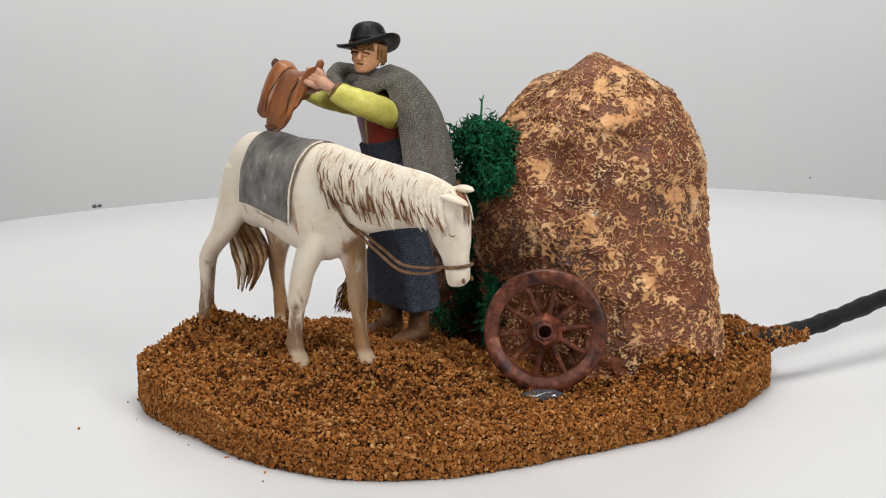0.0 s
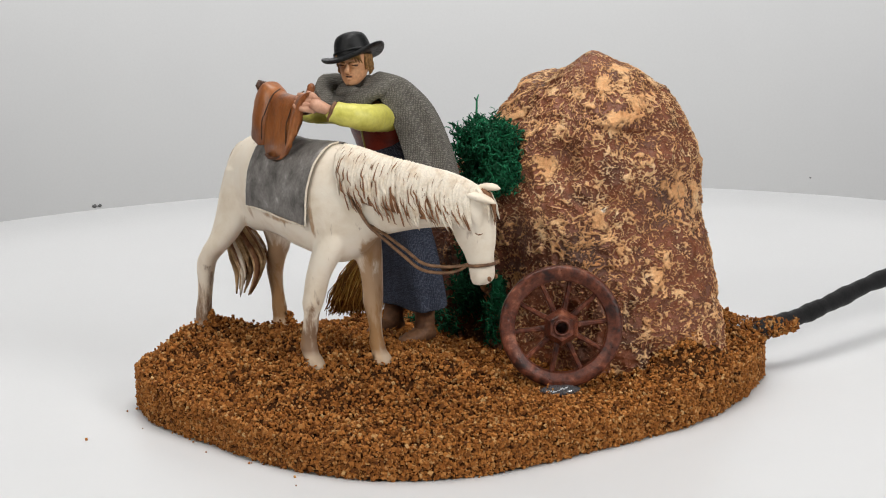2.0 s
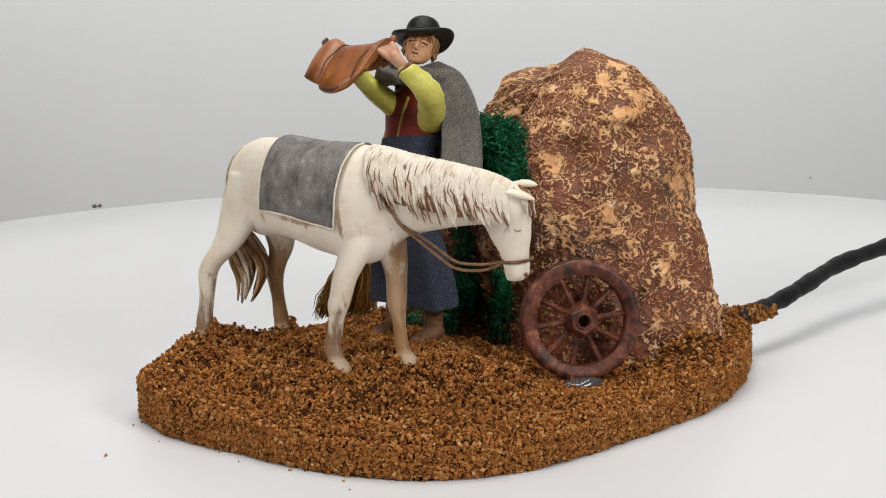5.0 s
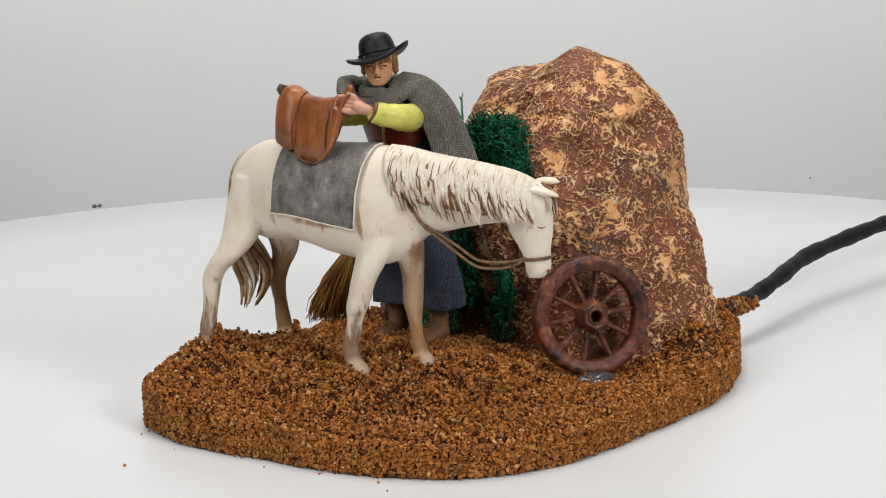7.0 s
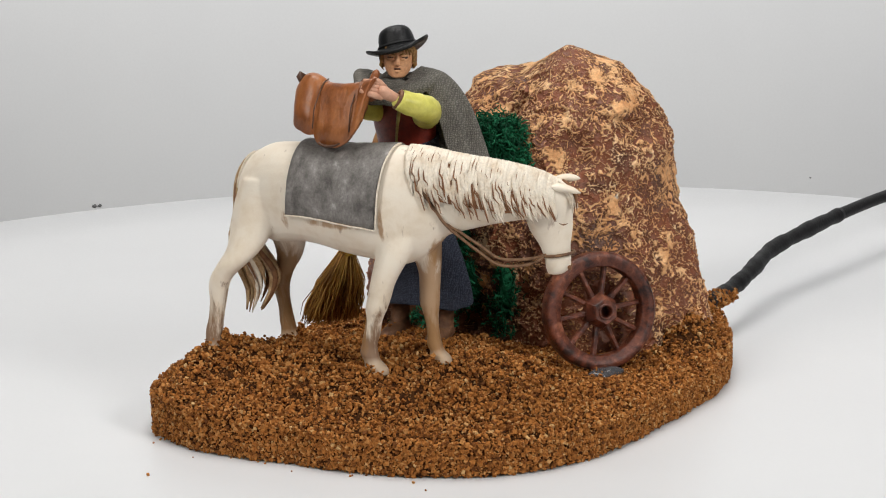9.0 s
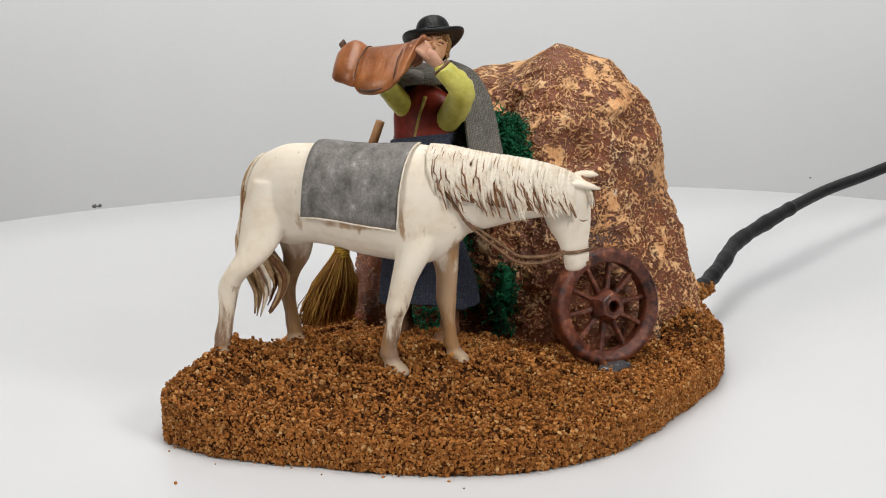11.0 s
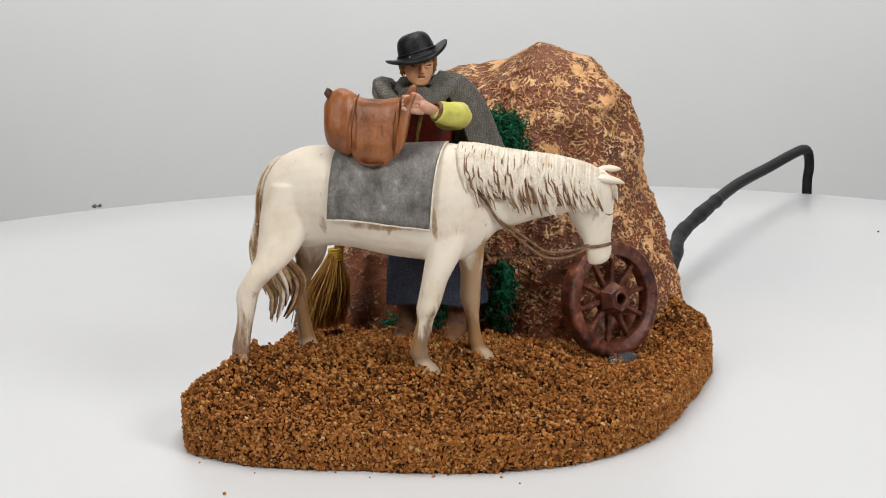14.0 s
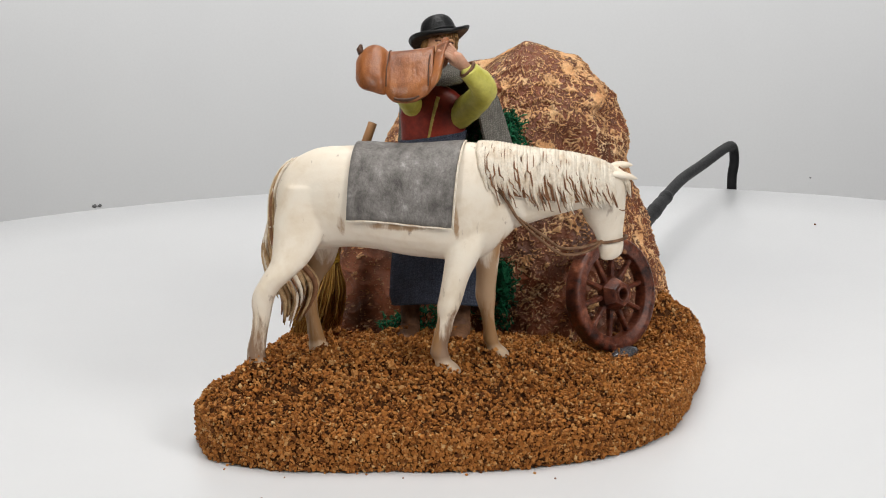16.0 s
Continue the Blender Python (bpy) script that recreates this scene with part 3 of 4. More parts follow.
# ---------------------------------------------------------------- the horse
def horse():
    h = thing("horse_figurine", LF @ Matrix.Translation(V(0, 0, 26)), "cream white painted horse figurine standing with lowered head", "horse figurine")
    down = Matrix.Translation(V(0, 0, -26))
    X, Y, Z = Vector((1, 0, 0)), Vector((0, 1, 0)), Vector((0, 0, 1))
    bm = bmesh.new()
    torso = spline([(-34.2, 0.6, 82, 3.6, 4), (-32.4, 0.6, 82, 6.0, 9), (-28.4, 0.5, 81.8, 7.8, 14.2), (-20, 0.3, 82.5, 9.4, 17.6), (-10, 0, 83.5, 11.0, 17.5), (0, 0, 83, 11.6, 17.8), (10, 0, 81.8, 12.3, 18.6),
                    (22, 0, 81.5, 12.2, 19.6), (31, 0, 81.5, 10.6, 20.6), (37, 1.0, 82, 8.4, 19), (43, 2.4, 82.5, 6.4, 15), (47, 3.2, 82, 4.8, 10), (49.5, 3.6, 82, 2.6, 5)], 44)
    loft(bm, [(V(u, v, z), Y * b * MM, Z * c * MM) for u, v, z, b, c in torso], 28)
    neck = spline([(33, 0.5, 84, 8, 17), (42, 3.0, 85.5, 6.6, 15.5), (52, 6.3, 86, 6.2, 13), (62, 10.5, 86.2, 6.2, 10.8), (71, 16, 85.6, 5.6, 9.2), (78, 20, 83.8, 5, 7.6), (81, 21.5, 83, 3.5, 5)], 30)
    loft(bm, [(V(u, v, z), Vector((-0.35, 0.93, 0)) * b * MM, Z * c * MM) for u, v, z, b, c in neck], 24)
    yaw = Matrix.Rotation(radians(22), 3, "Z")
    fx, fy = yaw @ X, yaw @ Y
    head = spline([(78.6, 20.5, 90.2, 2.5, 2.5), (78.1, 20.5, 87.3, 5.2, 4.3), (76.5, 20.8, 82.5, 7.9, 5.2), (75.9, 21.2, 77.3, 8.1, 5.3), (76.5, 21.6, 72, 7.2, 4.3), (77.6, 22, 67, 5.3, 3.4),
                   (78.4, 22.3, 62.6, 4.6, 3.5), (78.4, 22.4, 59.2, 4.1, 3.3), (77.4, 22.2, 57.0, 2.4, 2.2)], 40)
    loft(bm, [(V(u, v, z), fx * a * MM, fy * b * MM) for u, v, z, a, b in head], 24)

    def leg(rows, seg=16):
        loft(bm, [(V(u, v, z), X * a * MM * (1 + 0.12 * max(0, min(1, (56 - z) / 8))), Y * b * MM * (1 + 0.10 * max(0, min(1, (56 - z) / 8)))) for u, v, z, a, b in spline(rows, len(rows) * 5)], seg)
    leg([(32, -1.5, 78, 7, 4.5), (31, -5.2, 67, 6.4, 5.0), (28, -8, 57, 4.6, 4.2), (26.4, -8.6, 51, 3.9, 3.6), (25.3, -9, 47, 3.5, 3.3), (24.4, -9, 43, 2.6, 2.5), (23.3, -9, 38.5, 2.7, 2.5), (22, -9, 34, 2.5, 2.5),
         (21.8, -9, 31, 2.9, 2.8), (23.0, -9, 28.5, 2.6, 2.7), (24.3, -9, 26.3, 3.7, 3.3), (24.6, -9, 24.0, 4.3, 3.7)])
    leg([(36, 5, 74, 7, 6), (36.4, 7, 64, 5.2, 5), (36.6, 8.2, 57, 3.9, 4), (35.9, 9, 50, 3.3, 3.4), (35.8, 9, 46, 3.1, 3.2), (36.4, 9, 40, 2.1, 2.3), (36.9, 9, 35, 2.0, 2.2), (37.2, 9, 31.5, 2.4, 2.5),
         (38.2, 9, 29.3, 2.3, 2.5), (39.4, 9, 27.2, 3.3, 3.1), (39.8, 9, 25, 3.8, 3.5)])
    leg([(-22.5, -3, 88, 9, 5.6), (-25, -4.6, 79, 9.2, 5.3), (-26.3, -6.9, 70, 8.5, 4.8), (-28.5, -9.5, 63, 6.8, 4.2), (-32.5, -11.2, 58, 5.6, 4), (-36.6, -12, 53.2, 4.2, 3.3), (-38.2, -12, 49, 3.5, 2.9), (-38.6, -12, 45, 2.9, 2.6),
         (-39.8, -12, 38.5, 2.6, 2.4), (-41, -12, 33.5, 2.9, 2.7), (-41.2, -12, 30.5, 3.0, 2.8), (-40.8, -12, 28, 3.6, 3.3), (-40.4, -12, 26, 3.9, 3.6)])
    leg([(-22, 4, 88, 9, 7), (-23, 6, 79, 9, 6.4), (-23, 8, 70, 8, 5.6), (-22, 9.6, 63, 6.4, 4.8), (-23, 10.6, 57, 4.8, 4), (-26, 11.3, 52, 3.8, 3.3), (-27.6, 11.5, 47, 3.1, 2.8), (-27.2, 11.5, 42, 2.4, 2.4),
         (-26.4, 11.5, 37.5, 2.2, 2.3), (-25.8, 11.5, 33, 2.5, 2.6), (-25.2, 11.5, 30, 2.6, 2.7), (-24.6, 11.5, 28, 3.3, 3.2), (-24.2, 11.5, 26, 3.6, 3.4)])
    bmesh.ops.transform(bm, matrix=down, verts=bm.verts)
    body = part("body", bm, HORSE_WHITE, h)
    rm = body.modifiers.new("join", "REMESH")
    rm.mode, rm.voxel_size, rm.use_smooth_shade = "VOXEL", 0.0006, True
    sm = body.modifiers.new("soften", "SMOOTH")
    sm.factor, sm.iterations = 0.5, 5

    # ears, like folded leaves that point forward
    for base, tip in (((76.8, 16.6, 88.0), (88.0, 20.8, 85.6)), ((77.0, 21.8, 89.2), (86.2, 24.4, 89.8))):
        bm = bmesh.new()
        a, b = V(*base), V(*tip)
        tube(bm, [a.lerp(b, t) + Z * 0.0006 * math.sin(t * 3.1) for t in (0, 0.2, 0.4, 0.6, 0.8, 0.93, 1)], [0.0014, 0.0020, 0.0025, 0.0024, 0.0018, 0.0009, 0.0001], 12, 0, 0.55)
        bmesh.ops.transform(bm, matrix=down, verts=bm.verts)
        part("ear", bm, HORSE_WHITE, h)

    # mane: brown underlay with cream locks over it
    bm = bmesh.new()
    rng = random.Random(3)
    crest = spline([(36, 0, 102.2), (42, 1.8, 101.6), (52, 5, 99.4), (62, 9.4, 97.4), (70, 13.7, 95.2), (76, 17.5, 92.6), (79.5, 19.5, 90.2)], 60)
    fall = [(0, 0, 0), (-0.6, -3.6, -3), (-0.9, -6.2, -8), (-0.6, -6.6, -14), (0.2, -5.8, -20)]
    n = len(crest)

    def on_neck(i, s, lift):
        """A point s of the way down the mane below crest point i, on the near side of the neck."""
        u, v, z = crest[min(n - 1, max(0, int(i)))]
        k = s * (len(fall) - 1)
        j = min(len(fall) - 2, int(k))
        du, dv, dz = [a + (b - a) * (k - j) for a, b in zip(fall[j], fall[j + 1])]
        shrink = 1.0 - 0.35 * max(0, (i / n - 0.55)) / 0.45
        wide = 1.05 if i < n * 0.3 else 0.95
        return V(u + du + 2.2 * s, v + (dv * wide - lift) * shrink + 0.6 * s, z + dz * shrink + lift * 0.4)
    skin(bm, [[on_neck(i, s / 8 * 0.86, 0.15) for s in range(9)] for i in range(8, n)], False, False, 1)
    for k in range(86):
        i = 1 + (n - 2) * (k + rng.uniform(-0.35, 0.35)) / 86
        length = rng.uniform(0.80, 1.04) * min(1, 0.5 + i / 14)
        sway, curl, ph = rng.uniform(-0.8, 3.4), rng.uniform(0.4, 1.0), rng.uniform(0, 6.28)
        lift = rng.uniform(0.0, 0.35)
        pts = []
        for j in range(12):
            s = j / 11
            pts.append(on_neck(i + sway * s * s + curl * s * math.sin(s * 6 + ph), min(1.12, s * length), 0.1 + lift))
        r0 = rng.uniform(0.75, 1.25)
        tube(bm, pts, [r0 * w * MM for w in (0.7, 0.95, 1.05, 1.1, 1.1, 1.05, 1, 0.95, 0.85, 0.7, 0.45, 0.12)], 7, 0, 0.72)
    # long brown strokes in the grooves between the locks, thickest where the locks part
    for k in range(52):
        i, s0 = 5 + (n - 7) * (k + rng.random()) / 52, rng.choice((rng.uniform(0.28, 0.5), rng.uniform(0.40, 0.66), rng.uniform(0.50, 0.75)))
        ln, lean_, ph = rng.uniform(0.22, 0.50), rng.uniform(-0.2, 2.2), rng.uniform(0, 6.28)
        pts = [on_neck(i + lean_ * t * t + 0.4 * t * math.sin(5 * t + ph), min(1.04, s0 + ln * t) * min(1, 0.5 + i / 14), 1.16) for t in (0, 0.17, 0.33, 0.5, 0.67, 0.83, 1)]
        r0 = rng.uniform(0.17, 0.36)
        tube(bm, pts, [r0 * w * MM for w in (0.06, 0.5, 0.85, 1.0, 1.0, 0.6, 0.06)], 6, 1, 0.8)
    for k in range(34):
        i, s0, ln = 3 + (n - 5) * (k + rng.random()) / 34, rng.uniform(0.04, 0.22), rng.uniform(0.14, 0.30)
        bend = rng.uniform(-0.3, 1.0)
        r0 = rng.uniform(0.10, 0.22)
        tube(bm, [on_neck(i + bend * t * t, (s0 + ln * t) * min(1, 0.5 + i / 14), 1.12) for t in (0, 0.25, 0.5, 0.75, 1)], [r0 * w * MM for w in (0.06, 0.7, 1.0, 0.7, 0.06)], 6, 1, 0.8)
    for k in range(9):
        a = V(80.0 + rng.uniform(-1, 1.5), 20.5 + rng.uniform(-2.5, 2.5), 89.8)
        tube(bm, [a, a + V(2.2, 0.6, -2.0), a + V(4.2, 1.2, -5.5), a + V(4.6 + rng.uniform(-1, 1), 1.4 + rng.uniform(-1, 1), -9 - rng.uniform(0, 3))], [0.0006, 0.0009, 0.0007, 0.0001], 6, k % 3 == 0)
    bmesh.ops.transform(bm, matrix=down, verts=bm.verts)
    part("mane", bm, [HAIR_WHITE, WASH], h, "cream mane with brown shaded grooves")

    # tail: a cord of locks along the rump that hangs between the hind legs
    bm = bmesh.new()
    way = spline([(-26.5, 0, 97.2), (-31.6, -0.5, 93), (-35.0, -1, 86), (-36.2, -1, 77), (-36.0, -0.4, 68), (-33.6, 1.2, 60.5), (-31.0, 2.2, 54), (-30.0, 1.6, 47), (-32.6, 0, 38)], 40)
    for k in range(84):
        ang, rad = rng.uniform(0, 6.28), math.sqrt(rng.random())
        stop = rng.randint(28, len(way))
        start = rng.randint(0, 5) if k < 20 else rng.randint(16, 22)
        pts, rr = [], []
        for i in range(start, stop, 2):
            u, v, z = way[i]
            f = i / len(way)
            spread = (0.9 + (6.0 * math.sin(min(1, max(0, f - 0.40) / 0.36) * 1.57) * (1.0 if f < 0.76 else max(0.25, (1.06 - f) / 0.3)) if f > 0.40 else 0)) * rad
            pts.append(V(u + math.cos(ang + f) * spread * 1.3, v + math.sin(ang + f) * spread, z + rng.uniform(-0.2, 0.2)))
            rr.append((0.00075 if k < 20 else 0.00105) * min(1, 0.35 + (i - start) * 0.1) * (1 if i < stop - 6 else max(0.12, (stop - i) / 7)))
        tube(bm, pts, rr, 6, (2, 1, 2, 0)[k % 4] if k < 20 else rng.choice((0, 0, 0, 2, 0, 1)))
    bmesh.ops.transform(bm, matrix=down, verts=bm.verts)
    part("tail", bm, [TAIL_HAIR, WASH, HAIR_WHITE], h, "brown and cream painted tail")

    # saddle blanket moulded over the back
    bm = bmesh.new()
    rows = []
    for j in range(33):
        t = j / 16 - 1
        row = []
        for i in range(21):
            s = i / 20
            mid = 1 - abs(t)
            u = -8.0 + 2.6 * mid + s * (35.6 + 1.0 * mid)
            w, rise = 12.7 + 0.3 * math.sin(3 * s), 19.4 - 0.8 * math.sin(math.pi * s) + 0.8 * max(0, s - 0.7)
            low = 77.6 - 2.0 * s + 0.5 * math.sin(5 * s)
            a = min(abs(t) / 0.8, 1) * math.pi / 2
            v = math.copysign(w * math.sin(a), t)
            z = 83.2 + rise * math.cos(a)
            if abs(t) > 0.8:
                z = 83.2 + (low - 83.2) * (abs(t) - 0.8) / 0.2
            q = Vector((u, v, z))
            row.append((q + Vector((0, 0.3 * noise.noise(q * 0.25), 0.25 * noise.noise(q * 0.3)))) * MM)
        rows.append(row)
    skin(bm, rows, False, False)
    bmesh.ops.transform(bm, matrix=down, verts=bm.verts)
    blanket = part("saddle_blanket", bm, BLANKET, h, "worn grey saddle blanket")
    so = blanket.modifiers.new("thick", "SOLIDIFY")
    so.thickness, so.offset = 0.0009, -1

    bm = bmesh.new()
    tube(bm, [r[-1] + V(0.5, 0, -0.3) for r in rows[:17]], 0.00034, 6)
    tube(bm, [p + V(0, -0.1, -0.4) for p in rows[0]], 0.00028, 6)
    bmesh.ops.transform(bm, matrix=down, verts=bm.verts)
    part("blanket_hem", bm, HAIR_WHITE, h, "cream raised hem")

    # noseband, cheek strap and two slack reins
    bm = bmesh.new()
    ring = [V(78.9, 22.2, 64.2) + fx * (5.2 * math.cos(a)) * MM + fy * (3.9 * math.sin(a)) * MM + Z * (0.7 * math.cos(a)) * MM for a in [2 * math.pi * k / 24 for k in range(25)]]
    tube(bm, ring, 0.00055, 6)
    bmesh.ops.transform(bm, matrix=down, verts=bm.verts)
    part("noseband", bm, STRAP, h)
    for dz, dv in ((0, 0), (1.9, 0.9)):
        bm = bmesh.new()
        way = spline([(39.6, -5.8, 91), (42.6, -4.6, 86.5), (45.6, -3.4, 82), (48.4, -1.2, 76.4), (51.4, 2.2, 72 + dz * 0.6), (57, 6.5, 66 + dz), (62, 10, 61.5 + dz), (68, 15, 60.5 + dz), (73, 17.8, 62 + dz * 0.6), (75.6, 19.3, 64.4)], 48)
        tube(bm, [V(u, v + dv * (z < 76), z) for u, v, z in way], 0.00072, 6, 0, 0.7)
        bmesh.ops.transform(bm, matrix=down, verts=bm.verts)
        part("rein", bm, STRAP, h)
    # closed eyes and nostrils
    for s in (-1, 1):
        bm = bmesh.new()
        c = V(79.5, 21.2, 75.6)
        tube(bm, [c + fy * (4.95 - 0.12 * abs(t)) * s * MM + fx * (1.9 + t) * MM - Z * (0.35 - 0.25 * t * t) * MM for t in (-1.4, -0.7, 0, 0.7, 1.4)], [0.0001, 0.0002, 0.00025, 0.0002, 0.0001], 5)
        bmesh.ops.transform(bm, matrix=down, verts=bm.verts)
        part("eyelid", bm, WASH, h)
        bm = bmesh.new()
        ball(bm, V(79.6, 22.4, 59.8) + fx * 3.0 * MM + fy * 2.35 * s * MM, (0.0008, 0.0006, 0.0009), 0, None, 8)
        bmesh.ops.transform(bm, matrix=down, verts=bm.verts)
        part("nostril", bm, WASH, h)


horse()

# ---------------------------------------------------------------- the figurine with the saddle
FIG = LF @ Matrix.Translation(V(13, 40, 25))
DOWN = Matrix.Translation(V(-13, -40, -25))
MATS = [SKIN, HAIR, HAT_BLACK, RED, STRIPE, YELLOW, APRON, BOOT, DARK_PAINT, CAPE, FACE]


def figurine():
    X, Y, Z = Vector((1, 0, 0)), Vector((0, 1, 0)), Vector((0, 0, 1))
    bm = bmesh.new()
    # boots and legs
    for u, v in ((3.2, 43), (22.3, 42.5)):
        rows = spline([(u, v, 47, 4.2, 4.2), (u, v, 40, 3.9, 3.9), (u, v, 33, 3.5, 3.7), (u, v - 0.3, 29, 3.4, 4.0), (u, v - 1, 26, 3.6, 4.8)], 25)
        loft(bm, [(V(a, b, c), X * d * MM * (1 + 0.05 * math.sin(c * 3)), Y * e * MM) for a, b, c, d, e in rows], 16, 7)
        loft(bm, [(V(u, b, c), X * d * MM, Z * e * MM) for b, c, d, e in spline([(v + 3, 26, 2.8, 2.2), (v, 26.6, 3.6, 3.4), (v - 4, 26, 3.7, 2.9), (v - 8, 25.2, 3.5, 2.3), (v - 11, 24.8, 2.4, 1.6), (v - 12, 24.7, 0.8, 0.7)], 24)], 14, 7)
    # hips and apron with folds
    loops = []
    for z, a, b, cv in spline([(37.5, 19.0, 10.2, 40.5), (45, 18.2, 10.0, 40.5), (58, 15.4, 9.2, 40.3), (70, 11.6, 8.4, 40), (78, 11.0, 8.0, 39.5), (83, 10.2, 7.4, 38.6)], 36):
        loop = []
        for k in range(48):
            t = 2 * math.pi * k / 48
            f = 1 + 0.055 * math.sin(7 * t + 0.4) * max(0, (78 - z) / 40) + 0.02 * math.sin(13 * t + z * 0.08)
            loop.append(V(12.6 + 2.4 * max(0, (78 - z) / 40) + a * f * math.cos(t), cv + b * f * math.sin(t), z + 0.9 * math.sin(3 * t) * max(0, (60 - z) / 22)))
        loops.append(loop)
    skin(bm, loops, True, True, 6)
    bmesh.ops.transform(bm, matrix=DOWN, verts=bm.verts)
    fig = new("figurine", finish(bm, "figurine", MATS))
    fig.matrix_world = FIG
    tagged(fig, "painted shepherd figurine with black hat, grey cape, bending forward", "figurine")
    TURNING.append((fig, FIG))

    # the part that bends at the waist
    bm = bmesh.new()
    tv = Vector((0, 0.86, 0.36))
    rows = spline([(12.5, 39, 73, 10.4, 7.2), (12.8, 38.2, 80, 10.8, 7.6), (13.2, 35, 89, 10.8, 7.6), (13.8, 31.5, 98, 11.5, 7.8), (14.4, 28, 105, 12, 7.0), (14.8, 25, 110, 9, 5.2), (15.2, 22.5, 113, 4, 3.6), (15.5, 20.5, 116, 3.4, 3.2)], 210)
    first = len(bm.faces)
    vs = loft(bm, [(V(u, v, z), X * a * MM, tv * b * MM) for u, v, z, a, b in rows], 64, 3)
    bm.faces.ensure_lookup_table()
    for f in bm.faces:
        c = f.calc_center_median() * 1000
        if c.z < 91:
            f.material_index = 6
        elif c.z > 112:
            f.material_index = 0
    # the apron's waistband
    band = [(V(u, v, z), (X + Z * 0.16) * (a + 0.8) * MM, tv * (b + 0.8) * MM) for u, v, z, a, b in rows if 74 < z < 97]
    loft(bm, [(band[0][0], band[0][1] * 0.9, band[0][2] * 0.9)] + band + [(band[-1][0] + Z * 0.0003, band[-1][1] * 0.95, band[-1][2] * 0.95)], 64, 6, True, 0.02)
    # trim down the front and crossing band
    for shift, mat in ((2.4, 4), ):
        pts = [V(u + shift - 0.28 * k, v, z) for k, (u, v, z) in enumerate(spline([(14.6, 20.5, 108), (14.2, 22.2, 103), (13.6, 25.0, 96), (13, 28.6, 88), (12.6, 31.0, 81)], 16))]
        tube(bm, pts, 0.00075, 6, mat)
    # head
    tilt = rz(28) @ Matrix.Rotation(radians(8), 4, "X")
    hc = V(17.0, 18.8, 125.8)
    cock = Matrix.Rotation(radians(22), 3, Vector((-0.75, -0.66, 0)))

    def at(x, y, z):
        return hc + (tilt.to_3x3() @ Vector((x, y, z if z > 2 else 2 + (z - 2) * 0.82))) * MM
    tx, ty, tz = tilt.to_3x3() @ X, tilt.to_3x3() @ Y, tilt.to_3x3() @ Z
    loft(bm, [(at(0, y, z), tx * a * MM, ty * b * MM) for y, z, a, b in spline([(-3.0, -8.0, 1.2, 0.9), (-2.8, -7.2, 2.6, 2.4), (-1.3, -5.2, 4.1, 4.0), (-0.2, -2, 5.0, 5.0), (0, 1.5, 5.3, 5.4), (0, 5, 5.2, 5.3), (0, 8, 3.8, 4.2), (0, 9, 1, 1)], 40)], 24, 10)
    loft(bm, [(at(0, y, z), tx * a * MM, ty * b * MM) for y, z, a, b in [(-4.8, 2.4, 0.5, 0.6), (-5.6, 0.8, 0.7, 0.9), (-6.6, -1.2, 0.9, 1.1), (-6.1, -2.0, 1.1, 0.9), (-4.8, -2.3, 0.6, 0.5)]], 10, 10)
    for s in (-1, 1):
        # dark eyes, drawn wide to paint in the shadow under the brow
        ball(bm, at(2.1 * s, -4.55, 1.1), (0.0015, 0.0007, 0.00062), 8, tilt, 12)
        tube(bm, [at(0.7 * s, -5.0, 0.55), at(2.1 * s, -5.0, 0.3), at(3.4 * s, -4.1, 0.7)], [0.0003, 0.0006, 0.0003], 8, 10)
        tube(bm, [at(0.5 * s, -5.3, 1.9), at(2.0 * s, -5.35, 2.3), at(3.7 * s, -4.2, 1.8)], [0.0004, 0.0008, 0.0004], 8, 10)
        tube(bm, [at(0.8 * s, -5.75, 2.2), at(2.0 * s, -5.85, 2.7), at(3.5 * s, -4.75, 2.2)], [0.0002, 0.0004, 0.0002], 6, 1)
        ball(bm, at(5.1 * s, 0.2, -0.6), (0.0007, 0.0012, 0.0016), 10, tilt, 8)
    tube(bm, [at(-1.9, -4.4, -3.9), at(-0.9, -5.05, -3.75), at(0, -5.25, -3.7), at(0.9, -5.05, -3.75), at(1.9, -4.4, -3.9)], [0.0001, 0.0003, 0.00033, 0.0003, 0.0001], 6, 8)
    tube(bm, [at(-1.4, -4.5, -4.7), at(0, -5.15, -4.75), at(1.4, -4.5, -4.7)], [0.0003, 0.0007, 0.0003], 8, 10)
    tube(bm, [at(-1.5, -4.7, -3.0), at(0, -5.3, -3.0), at(1.5, -4.7, -3.0)], [0.0003, 0.0005, 0.0003], 8, 10)
    rng = random.Random(9)
    for k in range(150):
        t = radians(rng.uniform(-24, 204))
        x, y = 5.3 * math.cos(t), 5.1 * math.sin(t) + 0.4
        z0 = rng.uniform(1.5, 5.0)
        ln = rng.uniform(4.5, 8.0) if math.sin(t) > -0.1 else rng.uniform(2.5, 4.5)
        wob = rng.uniform(-0.6, 0.6)
        tube(bm, [at(x * 0.95, y * 0.95, z0 + 1), at(x * 1.10 + wob * 0.5, y * 1.10, z0 - ln * 0.3), at(x * 1.08 - wob, y * 1.08, z0 - ln * 0.7), at(x * 1.02 + wob, y * 1.04, z0 - ln)], [0.0003, 0.00062, 0.00058, 0.0001], 5, 1)
    for k in range(26):
        x = rng.uniform(-4.4, 4.4)
